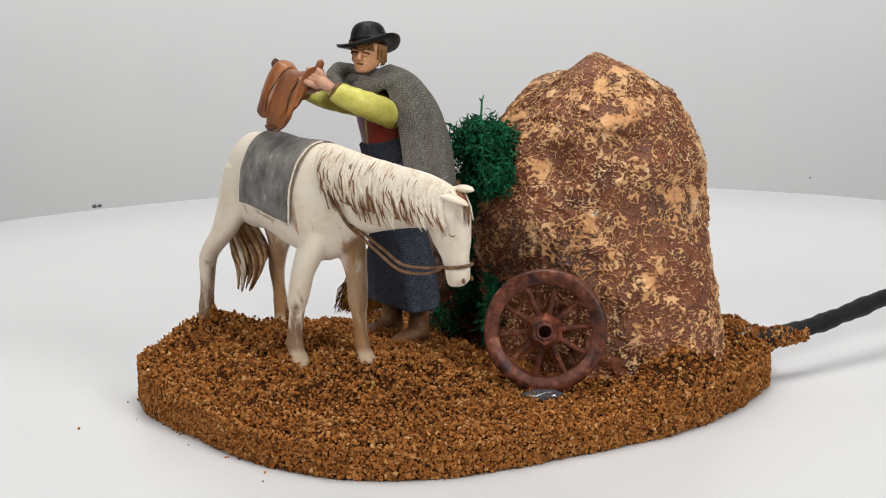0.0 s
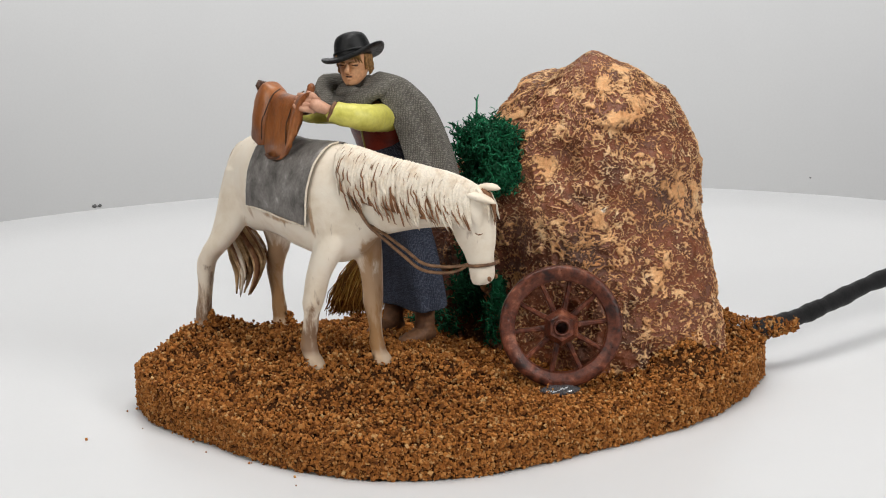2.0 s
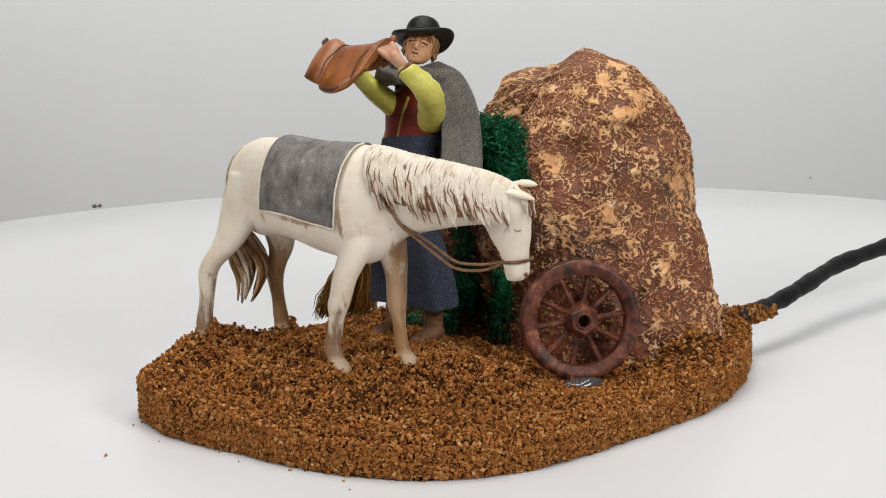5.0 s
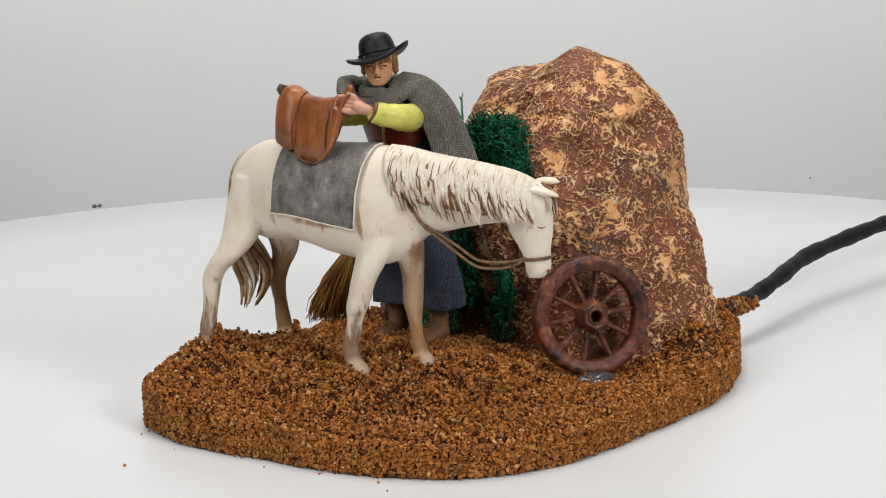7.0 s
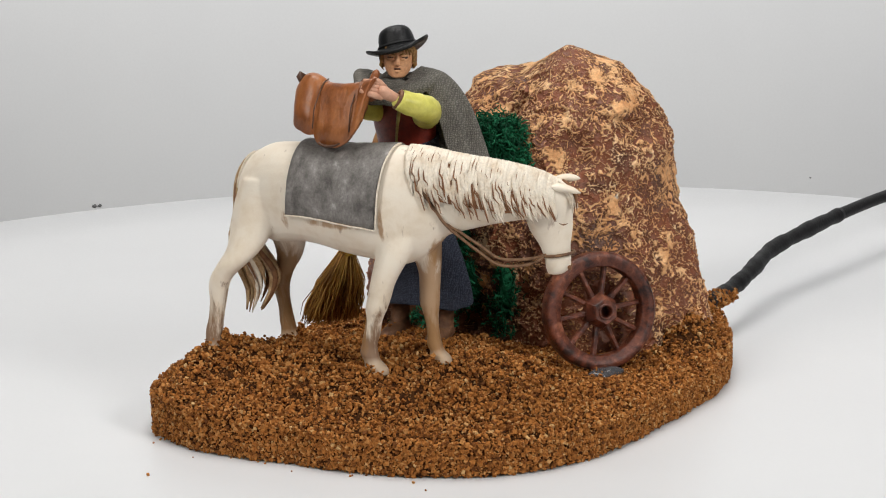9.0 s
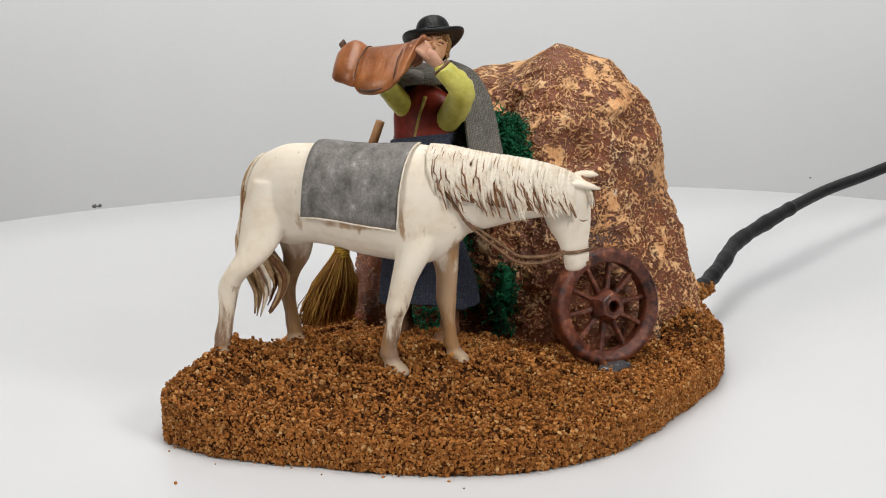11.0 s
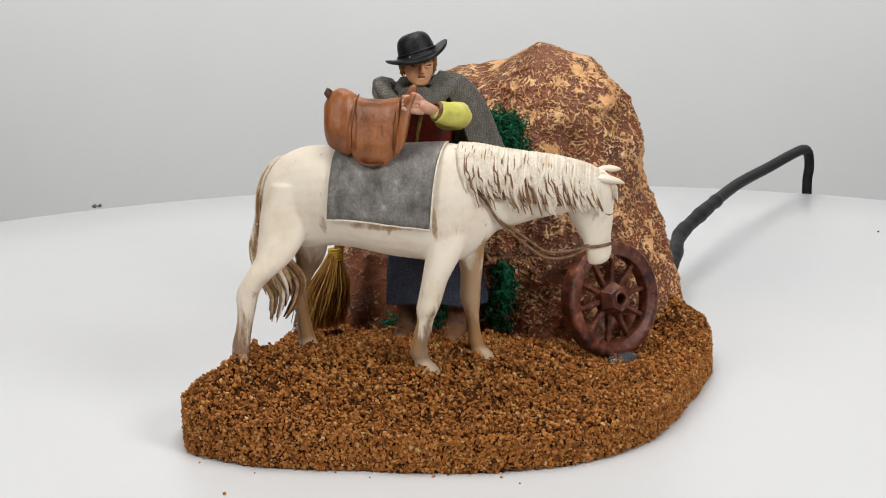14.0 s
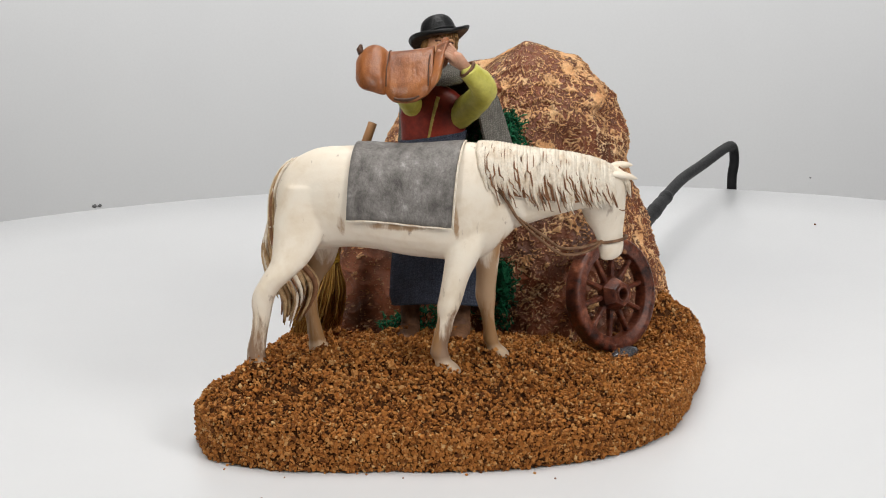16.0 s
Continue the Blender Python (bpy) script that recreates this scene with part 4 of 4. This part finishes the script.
        tube(bm, [at(x, -4.4, 5.6), at(x * 1.05, -5.3 + abs(x) * 0.12, 4.2), at(x * 1.2 + rng.uniform(-0.5, 0.5), -5.3 + abs(x) * 0.2, 3.0 - abs(x) * 0.25)], [0.0004, 0.0005, 0.0001], 5, 1)
    # hat: crown and a brim with turned-up edge
    loops = []
    for r, z in spline([(5.3, 3.4), (8.4, 3.1), (10.7, 3.4), (11.5, 4.2), (11.4, 4.9), (10.6, 4.8), (8.4, 4.5), (6.9, 4.9), (6.6, 5.9), (6.4, 7.6), (5.8, 9.7), (4.6, 11.2), (2.5, 12.0), (0.05, 12.1)], 70):
        loop = []
        for k in range(40):
            t = 2 * math.pi * k / 40
            wave = (r / 12) ** 2 * (1.7 * math.cos(2 * t) + 0.9 * math.sin(t + 0.6) - 0.3) if r > 6.7 else 0
            p = cock @ Vector((r * math.cos(t) * 0.97, r * math.sin(t) + 0.2, z + wave - 3.5))
            loop.append(at(p.x, p.y, p.z + 3.0))
        loops.append(loop)
    skin(bm, loops, True, True, 2)
    band = [cock @ Vector((6.55 * math.cos(t), 6.55 * math.sin(t) + 0.2, 1.8)) for t in [2 * math.pi * k / 32 for k in range(33)]]
    tube(bm, [at(p.x, p.y, p.z + 3.0) for p in band], 0.0005, 6, 2)
    # rolled collar of the cape
    ring = []
    for k in range(33):
        t = radians(-215 + 330 * k / 32)
        ring.append(V(15.8 + (10.4 if math.cos(t) > 0 else 14.0) * math.cos(t), 23.4 + 9.6 * math.sin(t), 116.6 - 1.5 * max(0, -math.cos(t)) + 2.6 * math.sin(t) + 1.3 * math.cos(2 * t)))
    tube(bm, ring, [(3.1 + 0.5 * math.sin(k * 0.9) + 0.25 * math.sin(k * 2.3)) * MM for k in range(33)], 12, 9)
    tube(bm, [V(16.2 + 6.4 * math.cos(t), 21.4 + 5.8 * math.sin(t), 117.6 + 1.6 * math.sin(t) + 0.5 * math.sin(3 * t)) for t in [2 * math.pi * k / 28 for k in range(29)]], [(2.5 + 0.3 * math.sin(k * 1.7)) * MM for k in range(29)], 12, 9)
    # the cape's loose end thrown up over the far shoulder
    loop = spline([(19, 12.5, 111.5), (12, 11.5, 113.0), (7.5, 12.5, 116.0), (4.8, 15.5, 118.6), (4.6, 20, 118.8), (6.5, 25.5, 116.5), (7.5, 31, 110)], 30)
    tube(bm, [V(*p) for p in loop], [(2.8 + 0.9 * math.sin(math.pi * k / (len(loop) - 1)) + 0.2 * math.sin(k * 1.3)) * MM for k in range(len(loop))], 12, 9, 0.7)
    # cape over the back and the shoulder
    loops = []
    hems = spline([(0.0, 24.5, 25.0, 8.0, 7.0, 117), (0.2, 25.0, 28.5, 13.5, 10, 115.5), (0.45, 27.0, 33.5, 17.0, 12.5, 108), (0.7, 27.5, 37.5, 19.4, 13.5, 95), (1.0, 27.0, 39.5, 23.0, 13.5, 76)], 40)
    for s, _, cv, a, b, z in hems:
        loop = []
        for k in range(57):
            t = radians(-52 + 278 * k / 56)
            f = 1 + s * (0.075 * math.sin(6 * t + 1) + 0.04 * math.sin(11 * t + 2 * s)) + 0.012 * math.sin(17 * t + 5 * s)
            cu = 15.0 + 7.8 * s
            lift = 2.0 * s * math.cos(t)
            loop.append(V(cu + a * f * math.cos(t), cv + b * f * math.sin(t), z + lift + ((6.5 if math.cos(t) > 0 else 2.5) * math.cos(t) ** 2 * (1 - s))))
        loops.append(loop)
    inner = [[p + (Vector((0, 0, 0)) - (p - V(17, 36, 95))) * 0.05 for p in loop] for loop in loops]
    skin(bm, loops, False, False, 9)
    skin(bm, inner, False, False, 9)
    skin(bm, [loops[-1], inner[-1]], False, False, 9)
    skin(bm, [[r[0] for r in loops], [r[0] for r in inner]], False, False, 9)
    skin(bm, [[r[-1] for r in loops], [r[-1] for r in inner]], False, False, 9)
    bmesh.ops.transform(bm, matrix=DOWN, verts=bm.verts)
    upper = part("upper_body", bm, MATS, fig)

    # the arms swing a little further than the trunk
    arms = []
    for rows, (wrist, palm, tips, spread) in (
            ([(22.0, 29, 106.5, 4.8), (28.0, 20.5, 108.2, 4.8), (32.6, 11.5, 109.6, 4.6), (31.2, 5.6, 111.0, 4.2), (28.6, 1.8, 112.0, 3.7), (28.0, 0.9, 112.4, 3.4), (27.9, 0.8, 112.5, 2.0)],
             ((28.0, 1.0, 112.4), (24.0, -2.8, 114.6), (18.0, -7.2, 116.6), (0.2, -0.9, -1.25))),
            ([(6.5, 28, 108, 4.4), (5.0, 20, 108.2, 4.0), (3.6, 12, 108.6, 3.6), (2.4, 6, 109.6, 3.2), (2.2, 4.2, 110.2, 2.8), (2.2, 3.4, 110.4, 2.0)],
             ((2.2, 3.6, 110.3), (3.4, 0.6, 110.6), (6.0, -2.2, 110.4), (0.6, 0.4, 1.3)))):
        bm = bmesh.new()
        way = spline([r[:3] for r in rows], 40)
        rad = spline([(r[3],) for r in rows], 40)
        tube(bm, [V(*p) for p in way], [r[0] * MM for r in rad], 18, 5)
        for v in bm.verts:
            v.co += Vector(noise.noise_vector(v.co * 330)) * 0.0005
        w, p, e = V(*wrist), V(*palm), V(*tips)
        tube(bm, [w, w.lerp(p, 0.5), p, p.lerp(e, 0.25)], [0.0022, 0.0026, 0.0033, 0.0027], 14, 0, 0.72)
        d = (p - w).normalized()
        side = d.cross(Z).normalized()
        tube(bm, [w + d * 0.0004 + (side * math.cos(t) + d.cross(side) * math.sin(t)) * 0.0029 for t in [2 * math.pi * k / 20 for k in range(21)]], 0.0007, 8, 7)
        sp = V(*spread)
        for k in range(4):
            off = sp * (k - 1.5)
            tube(bm, [p + off * 0.8, p.lerp(e, 0.35) + off + V(0, -0.9, 0.3), p.lerp(e, 0.75) + off + V(0, -0.8, 0), e + off * 0.9], [0.0012, 0.00115, 0.0010, 0.0006], 8, 0)
        tube(bm, [p + V(0, 0.6, 1.2), p.lerp(e, 0.3) + V(0, 0.9, 2.8), p.lerp(e, 0.5) + V(0, 0.2, 3.6)], [0.0013, 0.0012, 0.0007], 8, 0)
        bmesh.ops.transform(bm, matrix=DOWN, verts=bm.verts)
        arms.append(part("arm", bm, MATS, fig))
    return fig, upper, arms


FIGURINE, UPPER, ARMS = figurine()
SADDLE_BASE = V(8, -2, 97)


def saddle():
    s = new("saddle")
    s.empty_display_size = 0.01
    s.matrix_world = LF @ Matrix.Translation(SADDLE_BASE)
    tagged(s, "tan brown leather saddle held over the horse's back", "saddle")
    down = Matrix.Translation(-SADDLE_BASE)

    def shell(name, stations, material, thick=1.7, label=""):
        """Inverted U across v for each station (u, top z, near low z, far low z, near v, far v)."""
        bm = bmesh.new()
        loops = []
        for u, zt, zn, zf, vn, vf, lean in spline(stations, 30):
            u, zn = 7 + (u - 7) * 1.08, zn - 1.2 * min(1, max(0, (112 - zn) / 8))
            outer, inner = [], []
            for k in range(17):
                t = k / 16
                a = math.pi * t
                vm, vr = (vn + vf) / 2 + (7 - u) * 0.11, (vf - vn) / 2
                low = zn if t < 0.5 else zf
                v = vm - vr * math.copysign(abs(math.cos(a)) ** 0.75, math.cos(a))
                z = low + (zt - low) * math.sin(a) ** 0.62
                flare = 2.0 * max(0, 1 - (z - zn) / 13) * max(0, math.cos(a)) * max(0, min(1, (109 - zn) / 8))
                v -= flare
                outer.append(V(u + lean * (z - zn) / 20, v, z))
                vi = vm - (vr - thick) * math.copysign(abs(math.cos(a)) ** 0.75, math.cos(a))
                zi = low + (zt - thick - low) * math.sin(a) ** 0.62
                inner.append(V(u + lean * (zi - zn) / 20, vi - flare, zi))
            loops.append(outer + inner[::-1])
        skin(bm, loops)
        shake(bm, 0.00025, 260)
        bmesh.ops.transform(bm, matrix=down, verts=bm.verts)
        return part(name, bm, material, s, label)
    shell("cantle", [(-9.2, 113.6, 110.8, 112.5, -5.0, -0.6, 0), (-8.6, 116.4, 107.4, 112.5, -7.0, 0.6, 0), (-6.6, 119.2, 104.0, 112, -9.0, 1.6, 0), (-3.4, 120.6, 102.0, 111.5, -9.8, 1.9, 0), (-1.0, 119.9, 100.8, 111.5, -9.6, 1.7, 0), (0.8, 118.8, 100.8, 112, -8.4, 1.3, 0), (1.8, 117.8, 102.6, 113, -6.8, 0.9, 0)], LEATHER, 1.5)
    shell("seat", [(0.4, 118.2, 104, 112, -6.8, 0.8, 0), (1.0, 118.2, 101.6, 111, -8.0, 1.2, 0), (2.4, 117.8, 99.0, 110.5, -8.6, 1.4, 0), (4.6, 117.4, 97.2, 110, -8.9, 1.4, 0), (8, 117.2, 96.5, 110, -9.0, 1.4, 0), (11.4, 117.2, 97.0, 110, -8.8, 1.3, 0), (14.2, 117.6, 98.8, 110.5, -8.2, 1.2, 0), (16.4, 118.2, 101.6, 111.5, -7.4, 1.0, 0)], LEATHER, 1.5)
    shell("front_flap", [(15.4, 118.4, 99.8, 111, -8.6, 1.4, 2.6), (17.0, 118.8, 101.6, 112, -8.8, 1.6, 3.2), (18.4, 119.2, 104.6, 113, -8.2, 1.2, 3.8), (19.2, 119.2, 109.0, 114, -6.4, 0.4, 4.0)], LEATHER, 1.5)
    # dark seams where the three shells meet, and a welt round the cantle
    for u0, top, low, far in ((1.55, 118.6, 101.2, -10.6), (15.9, 118.9, 100.4, -10.4)):
        bm = bmesh.new()
        tube(bm, spline([V(u0 + 0.4, -2.4, top), V(u0 + 0.3, -6.0, top - 2.2), V(u0, far + 1.4, top - 8), V(u0 - 0.2, far + 0.25, (top + low) / 2 - 2), V(u0 - 0.4, far - 0.1, low + 0.4)], 24), 0.00024, 6)
        bmesh.ops.transform(bm, matrix=down, verts=bm.verts)
        part("seam", bm, LEATHER_DARK, s)
    bm = bmesh.new()
    tube(bm, [V(19.2, -2.5, 117.0), V(20.2, -2.6, 119.2), V(21.2, -2.8, 121.0), V(21.7, -2.9, 121.7)], [0.0018, 0.0014, 0.0013, 0.0006], 12)
    bmesh.ops.transform(bm, matrix=down, verts=bm.verts)
    part("horn", bm, LEATHER, s)
    bm = bmesh.new()
    for k in range(5):
        a = V(-7.6, -4.2 + k * 0.9, 117.4)
        tube(bm, [a, a + V(-1.3, 0, 1.8), a + V(-0.7, 0.2, 3.4 - 0.3 * k)], [0.0011, 0.0011, 0.0006], 8)
    bmesh.ops.transform(bm, matrix=down, verts=bm.verts)
    part("cantle_knot", bm, LEATHER_DARK, s)
    bm = bmesh.new()
    tube(bm, spline([V(4.0, -10.9, 96.8), V(6.4, -11.2, 96.0), V(9.6, -11.2, 95.9), V(12.4, -10.9, 97.0)], 12), [0.0008] * 4 + [0.0010] * 5 + [0.0007] * 4, 8, 0, 0.6)
    bmesh.ops.transform(bm, matrix=down, verts=bm.verts)
    part("worn_edge", bm, LEATHER_DARK, s)
    return s


SADDLE = saddle()


# ---------------------------------------------------------------- moss, broom, cable, crumbs
def moss():
    """A tangle of curled, forking lichen twigs."""
    m = thing("lichen_bush", Matrix.Translation(V(22, 0, 20)), "dark green dyed lichen bush growing up the rock", "moss", "", "stuff")
    rng = random.Random(21)
    bm = bmesh.new()
    clumps = [((23.0, -15, 95), (12.5, 11, 8.5), 1100), ((26, -19, 84), (10.5, 9, 9), 700), ((21, -8, 86), (9, 9, 9), 300), ((20, 0, 72), (8, 9, 12), 380), ((20, 1, 55), (7, 7, 14), 260), ((21, 0, 38), (7, 7, 14), 260), ((16, 4, 36), (6, 7, 12), 160), ((26, -17, 38), (5, 5, 13), 180), ((26, -15, 28), (7, 7, 10), 130),
              ((10, 8, 24), (9, 10, 6), 120), ((2, 20, 22), (6, 5, 3), 40)]
    for (cx, cy, cz), (rx, ry, rz_), count in clumps:
        for _ in range(count):
            d = Vector((rng.gauss(0, 1), rng.gauss(0, 1), rng.gauss(0, 1))).normalized() * rng.uniform(0.45, 1.0)
            p = V(cx + d.x * rx, cy + d.y * ry, cz + d.z * rz_)
            way = (d + Vector((rng.uniform(-0.9, 0.9), rng.uniform(-0.9, 0.9), rng.uniform(-0.9, 0.9)))).normalized()
            for branch in range(rng.randint(1, 2)):
                pts, q, w = [p], p, way.copy()
                for _ in range(rng.randint(4, 7)):
                    w = (w + Vector((rng.uniform(-1, 1), rng.uniform(-1, 1), rng.uniform(-1, 1)))).normalized()
                    q = q + w * rng.uniform(0.5, 0.85) * MM
                    pts.append(q)
                r = rng.uniform(0.20, 0.36) * MM
                tube(bm, pts, [r * (1 - 0.5 * i / len(pts)) for i in range(len(pts))], 4)
                p, way = pts[len(pts) // 2], Vector((rng.uniform(-1, 1), rng.uniform(-1, 1), rng.uniform(-0.3, 1))).normalized()
    # solid cores added inside the clumps to block light
    for (cx, cy, cz), (rx, ry, rz_), _ in clumps[:-3]:
        ball(bm, V(cx, cy, cz), (rx * 0.6 * MM, ry * 0.6 * MM, rz_ * 0.6 * MM), 0, None, 18)
    shake(bm, 0.0006, 900)
    tube(bm, [V(23, 14, 98), V(23.5, 15.5, 102), V(23.8, 16.5, 106), V(24.6, 16.8, 108)], [0.0005, 0.00045, 0.0004, 0.0002], 5)
    tube(bm, [V(23.8, 16.4, 105.4), V(22.9, 16.4, 107)], [0.0004, 0.0002], 5)
    bmesh.ops.transform(bm, matrix=Matrix.Translation(V(-22, 0, -20)), verts=bm.verts)
    part("lichen_twigs", bm, MOSS, m)


moss()


def broom():
    b = thing("broom", Matrix.Translation(V(-23, 35, 22)), "small straw broom with a wooden stick, standing upright", "broom")
    down = Matrix.Translation(V(23, -35, -22))
    rng = random.Random(4)
    bm = bmesh.new()
    tie, foot = V(-16.5, 31.5, 49), V(-23, 34.5, 21.5)
    for _ in range(1200):
        a, r = rng.uniform(0, 6.283), math.sqrt(rng.random())
        top = tie + V(1.9 * r * math.cos(a), 1.9 * r * math.sin(a), rng.uniform(-1, 2.5))
        end = foot + V(12 * r * math.cos(a) + rng.uniform(-1.4, 1.4), 5.0 * r * math.sin(a) + rng.uniform(-0.8, 0.8), rng.uniform(-0.4, 4.0))
        mid = top.lerp(end, 0.5) + V(2.4 * r * math.cos(a) + rng.uniform(-1.5, 1.5), 1.2 * r * math.sin(a) + rng.uniform(-1, 1), 0)
        low = mid.lerp(end, 0.6) + V(rng.uniform(-2.0, 2.0), rng.uniform(-1.4, 1.4), 0)
        tube(bm, [top, mid, low, end], [0.00017, 0.00020, 0.00018, 0.00009], 4)
    bmesh.ops.transform(bm, matrix=down, verts=bm.verts)
    part("bristles", bm, STRAW, b)
    bm = bmesh.new()
    tube(bm, [tie + V(2.6 * math.cos(a * 0.7), 2.6 * math.sin(a * 0.7), -2.0 + a * 0.11) for a in range(46)], 0.0005, 6)
    bmesh.ops.transform(bm, matrix=down, verts=bm.verts)
    part("twine", bm, TWINE, b)
    bm = bmesh.new()
    tube(bm, [tie + V(0, 0, -3), V(-12, 26.5, 72), V(-7.5, 21.2, 91), V(-5.2, 18.6, 99.8)], [0.0019, 0.0018, 0.00175, 0.0017], 14)
    bmesh.ops.transform(bm, matrix=down, verts=bm.verts)
    part("stick", bm, STICK, b)


broom()


def cable():
    c = thing("power_cable", Matrix.Translation(V(124, -4, 16)), "black taped power cable leaving the base", "cable")
    down = Matrix.Translation(V(-124, 4, -16))
    bm = bmesh.new()
    way = spline([(116, -8, 15), (126, -5, 16), (136, -1, 16.5), (150, 7, 17.6), (166, 17, 20), (190, 34, 23), (219, 47, 25.5), (250, 60, 27.5)], 56)
    tube(bm, [V(*p) for p in way], [(3.4 + 0.25 * math.sin(i * 0.8) + 0.2 * math.sin(i * 2.1)) * MM for i in range(len(way))], 16)
    bmesh.ops.transform(bm, matrix=down, verts=bm.verts)
    part("sleeve", bm, CABLE, c)
    bm = bmesh.new()
    way = spline([(240, 56, 27), (290, 78, 28), (340, 96, 28), (380, 110, 28.5), (402, 118, 27.5), (412, 122, 23.5), (416, 124, 15), (417.5, 126.5, 3), (419, 127, -30), (421, 128, -120), (423, 129, -300)], 66)
    tube(bm, [V(*p) for p in way], 0.0029, 14)
    bmesh.ops.transform(bm, matrix=down, verts=bm.verts)
    part("cord", bm, CABLE, c)
    for name, x, y, z, r, mat in (("glue_blob", 119, -5, 17, (8, 5, 3.2), GLUE), ):
        bm = bmesh.new()
        ball(bm, V(x, y, z), tuple(k * MM for k in r), 0, None, 14)
        shake(bm, 0.001, 250)
        bmesh.ops.transform(bm, matrix=down, verts=bm.verts)
        part(name, bm, mat, c, "clear hot glue")


cable()


def wheel_glue():
    g = thing("glue_spot", Matrix.Translation(V(39.5, -63, 14.2)), "clear glossy hot glue under the wheel", "glue")
    bm = bmesh.new()
    ball(bm, Vector((0, 0, 0)), (0.0074, 0.0044, 0.0022), 0, None, 18)
    shake(bm, 0.0008, 220)
    part("blob", bm, GLUE, g)


wheel_glue()


def crumbs():
    """Loose granules lying on the turntable beside the base."""
    rng = random.Random(12)
    bm = bmesh.new()
    for _ in range(16):
        a = radians(rng.choice((rng.gauss(-166, 7), rng.gauss(-150, 14), rng.gauss(-110, 20))))
        r = edge_radius(math.degrees(a)) + abs(rng.gauss(0.001, 0.005))
        s = rng.uniform(0.0002, 0.00045)
        m = Matrix.Translation((r * math.cos(a), r * math.sin(a), s * 0.8)) @ Euler((rng.random() * 6, rng.random() * 6, rng.random() * 6)).to_matrix().to_4x4() @ Matrix.Diagonal((s, s * 0.8, s * 0.7, 1))
        bmesh.ops.create_cube(bm, size=2, matrix=m)
    for x, y in ((-124.5, -40.8), (345, 29.5)):
        bmesh.ops.create_cube(bm, size=0.0008, matrix=Matrix.Translation(V(x, y, 0.45)))
    ob = new("crumbs", finish(bm, "crumbs", GRAIN, False))
    tagged(ob, "loose brown cork crumbs on the white turntable", "crumbs", "", "stuff")
    TURNING.append((ob, Matrix()))


crumbs()


# ---------------------------------------------------------------- what moves
HINGE, ARM_HINGE = V(13, 39, 75), V(13, 33, 84.5)
# lean back from the bent pose, in degrees, over the six seconds of one bow
BOW = [(0.0, 10.0), (0.3, 4.6), (0.5, 2.0), (0.75, 0.6), (1.0, 0.1), (1.5, 0.0), (2.0, 0.0), (2.5, -0.2), (2.75, 1.6), (3.0, 6.2), (3.2, 10.2), (3.5, 15.9), (4.0, 24.3), (4.2, 26.8), (4.5, 29.0), (4.8, 29.4), (5.05, 27.8), (5.3, 24.6), (5.5, 21.2), (5.75, 15.6), (6.0, 10.0)]


def bow(t):
    t = t % 6.0
    pts = [(a - 6.0, b) for a, b in BOW[:-1]] + BOW + [(a + 6.0, b) for a, b in BOW[1:]]
    for i in range(1, len(pts) - 2):
        (a, p), (b, q) = pts[i], pts[i + 1]
        if a <= t < b:
            h = (t - a) / (b - a)
            m0 = (q - pts[i - 1][1]) / (b - pts[i - 1][0]) * (b - a)
            m1 = (pts[i + 2][1] - p) / (pts[i + 2][0] - a) * (b - a)
            return p + m0 * h + (3 * (q - p) - 2 * m0 - m1) * h * h + (m0 + m1 - 2 * (q - p)) * h ** 3
    return 0.0


def lean(hinge, degrees_, skew):
    axis = Vector((math.cos(skew), math.sin(skew), 0))
    return Matrix.Translation(hinge) @ Matrix.Rotation(radians(-degrees_), 4, axis) @ Matrix.Translation(-hinge)


def pitch(degrees_):
    """The saddle's front rises about its middle as it is lifted."""
    mid = V(8, 0, 14)
    return Matrix.Translation(mid) @ Matrix.Rotation(radians(-degrees_), 4, "Y") @ Matrix.Translation(-mid)


def motions():
    for ob, m0 in TURNING:
        walk(ob, [(0.5 * k, rz(1.5 * k) @ m0) for k in range(33)])
    up = DOWN.inverted()
    times = [0.1 * k for k in range(161)]
    walk(UPPER, [(t, DOWN @ lean(HINGE, bow(t), -0.01) @ up) for t in times])
    for arm in ARMS:
        walk(arm, [(t, DOWN @ lean(ARM_HINGE, 1.28 * bow(t), -0.12) @ up) for t in times])
    walk(SADDLE, [(t, rz(3 * t) @ LF @ lean(ARM_HINGE, 1.28 * bow(t), -0.12) @ Matrix.Translation(SADDLE_BASE) @ pitch(0.32 * bow(t))) for t in times])


motions()
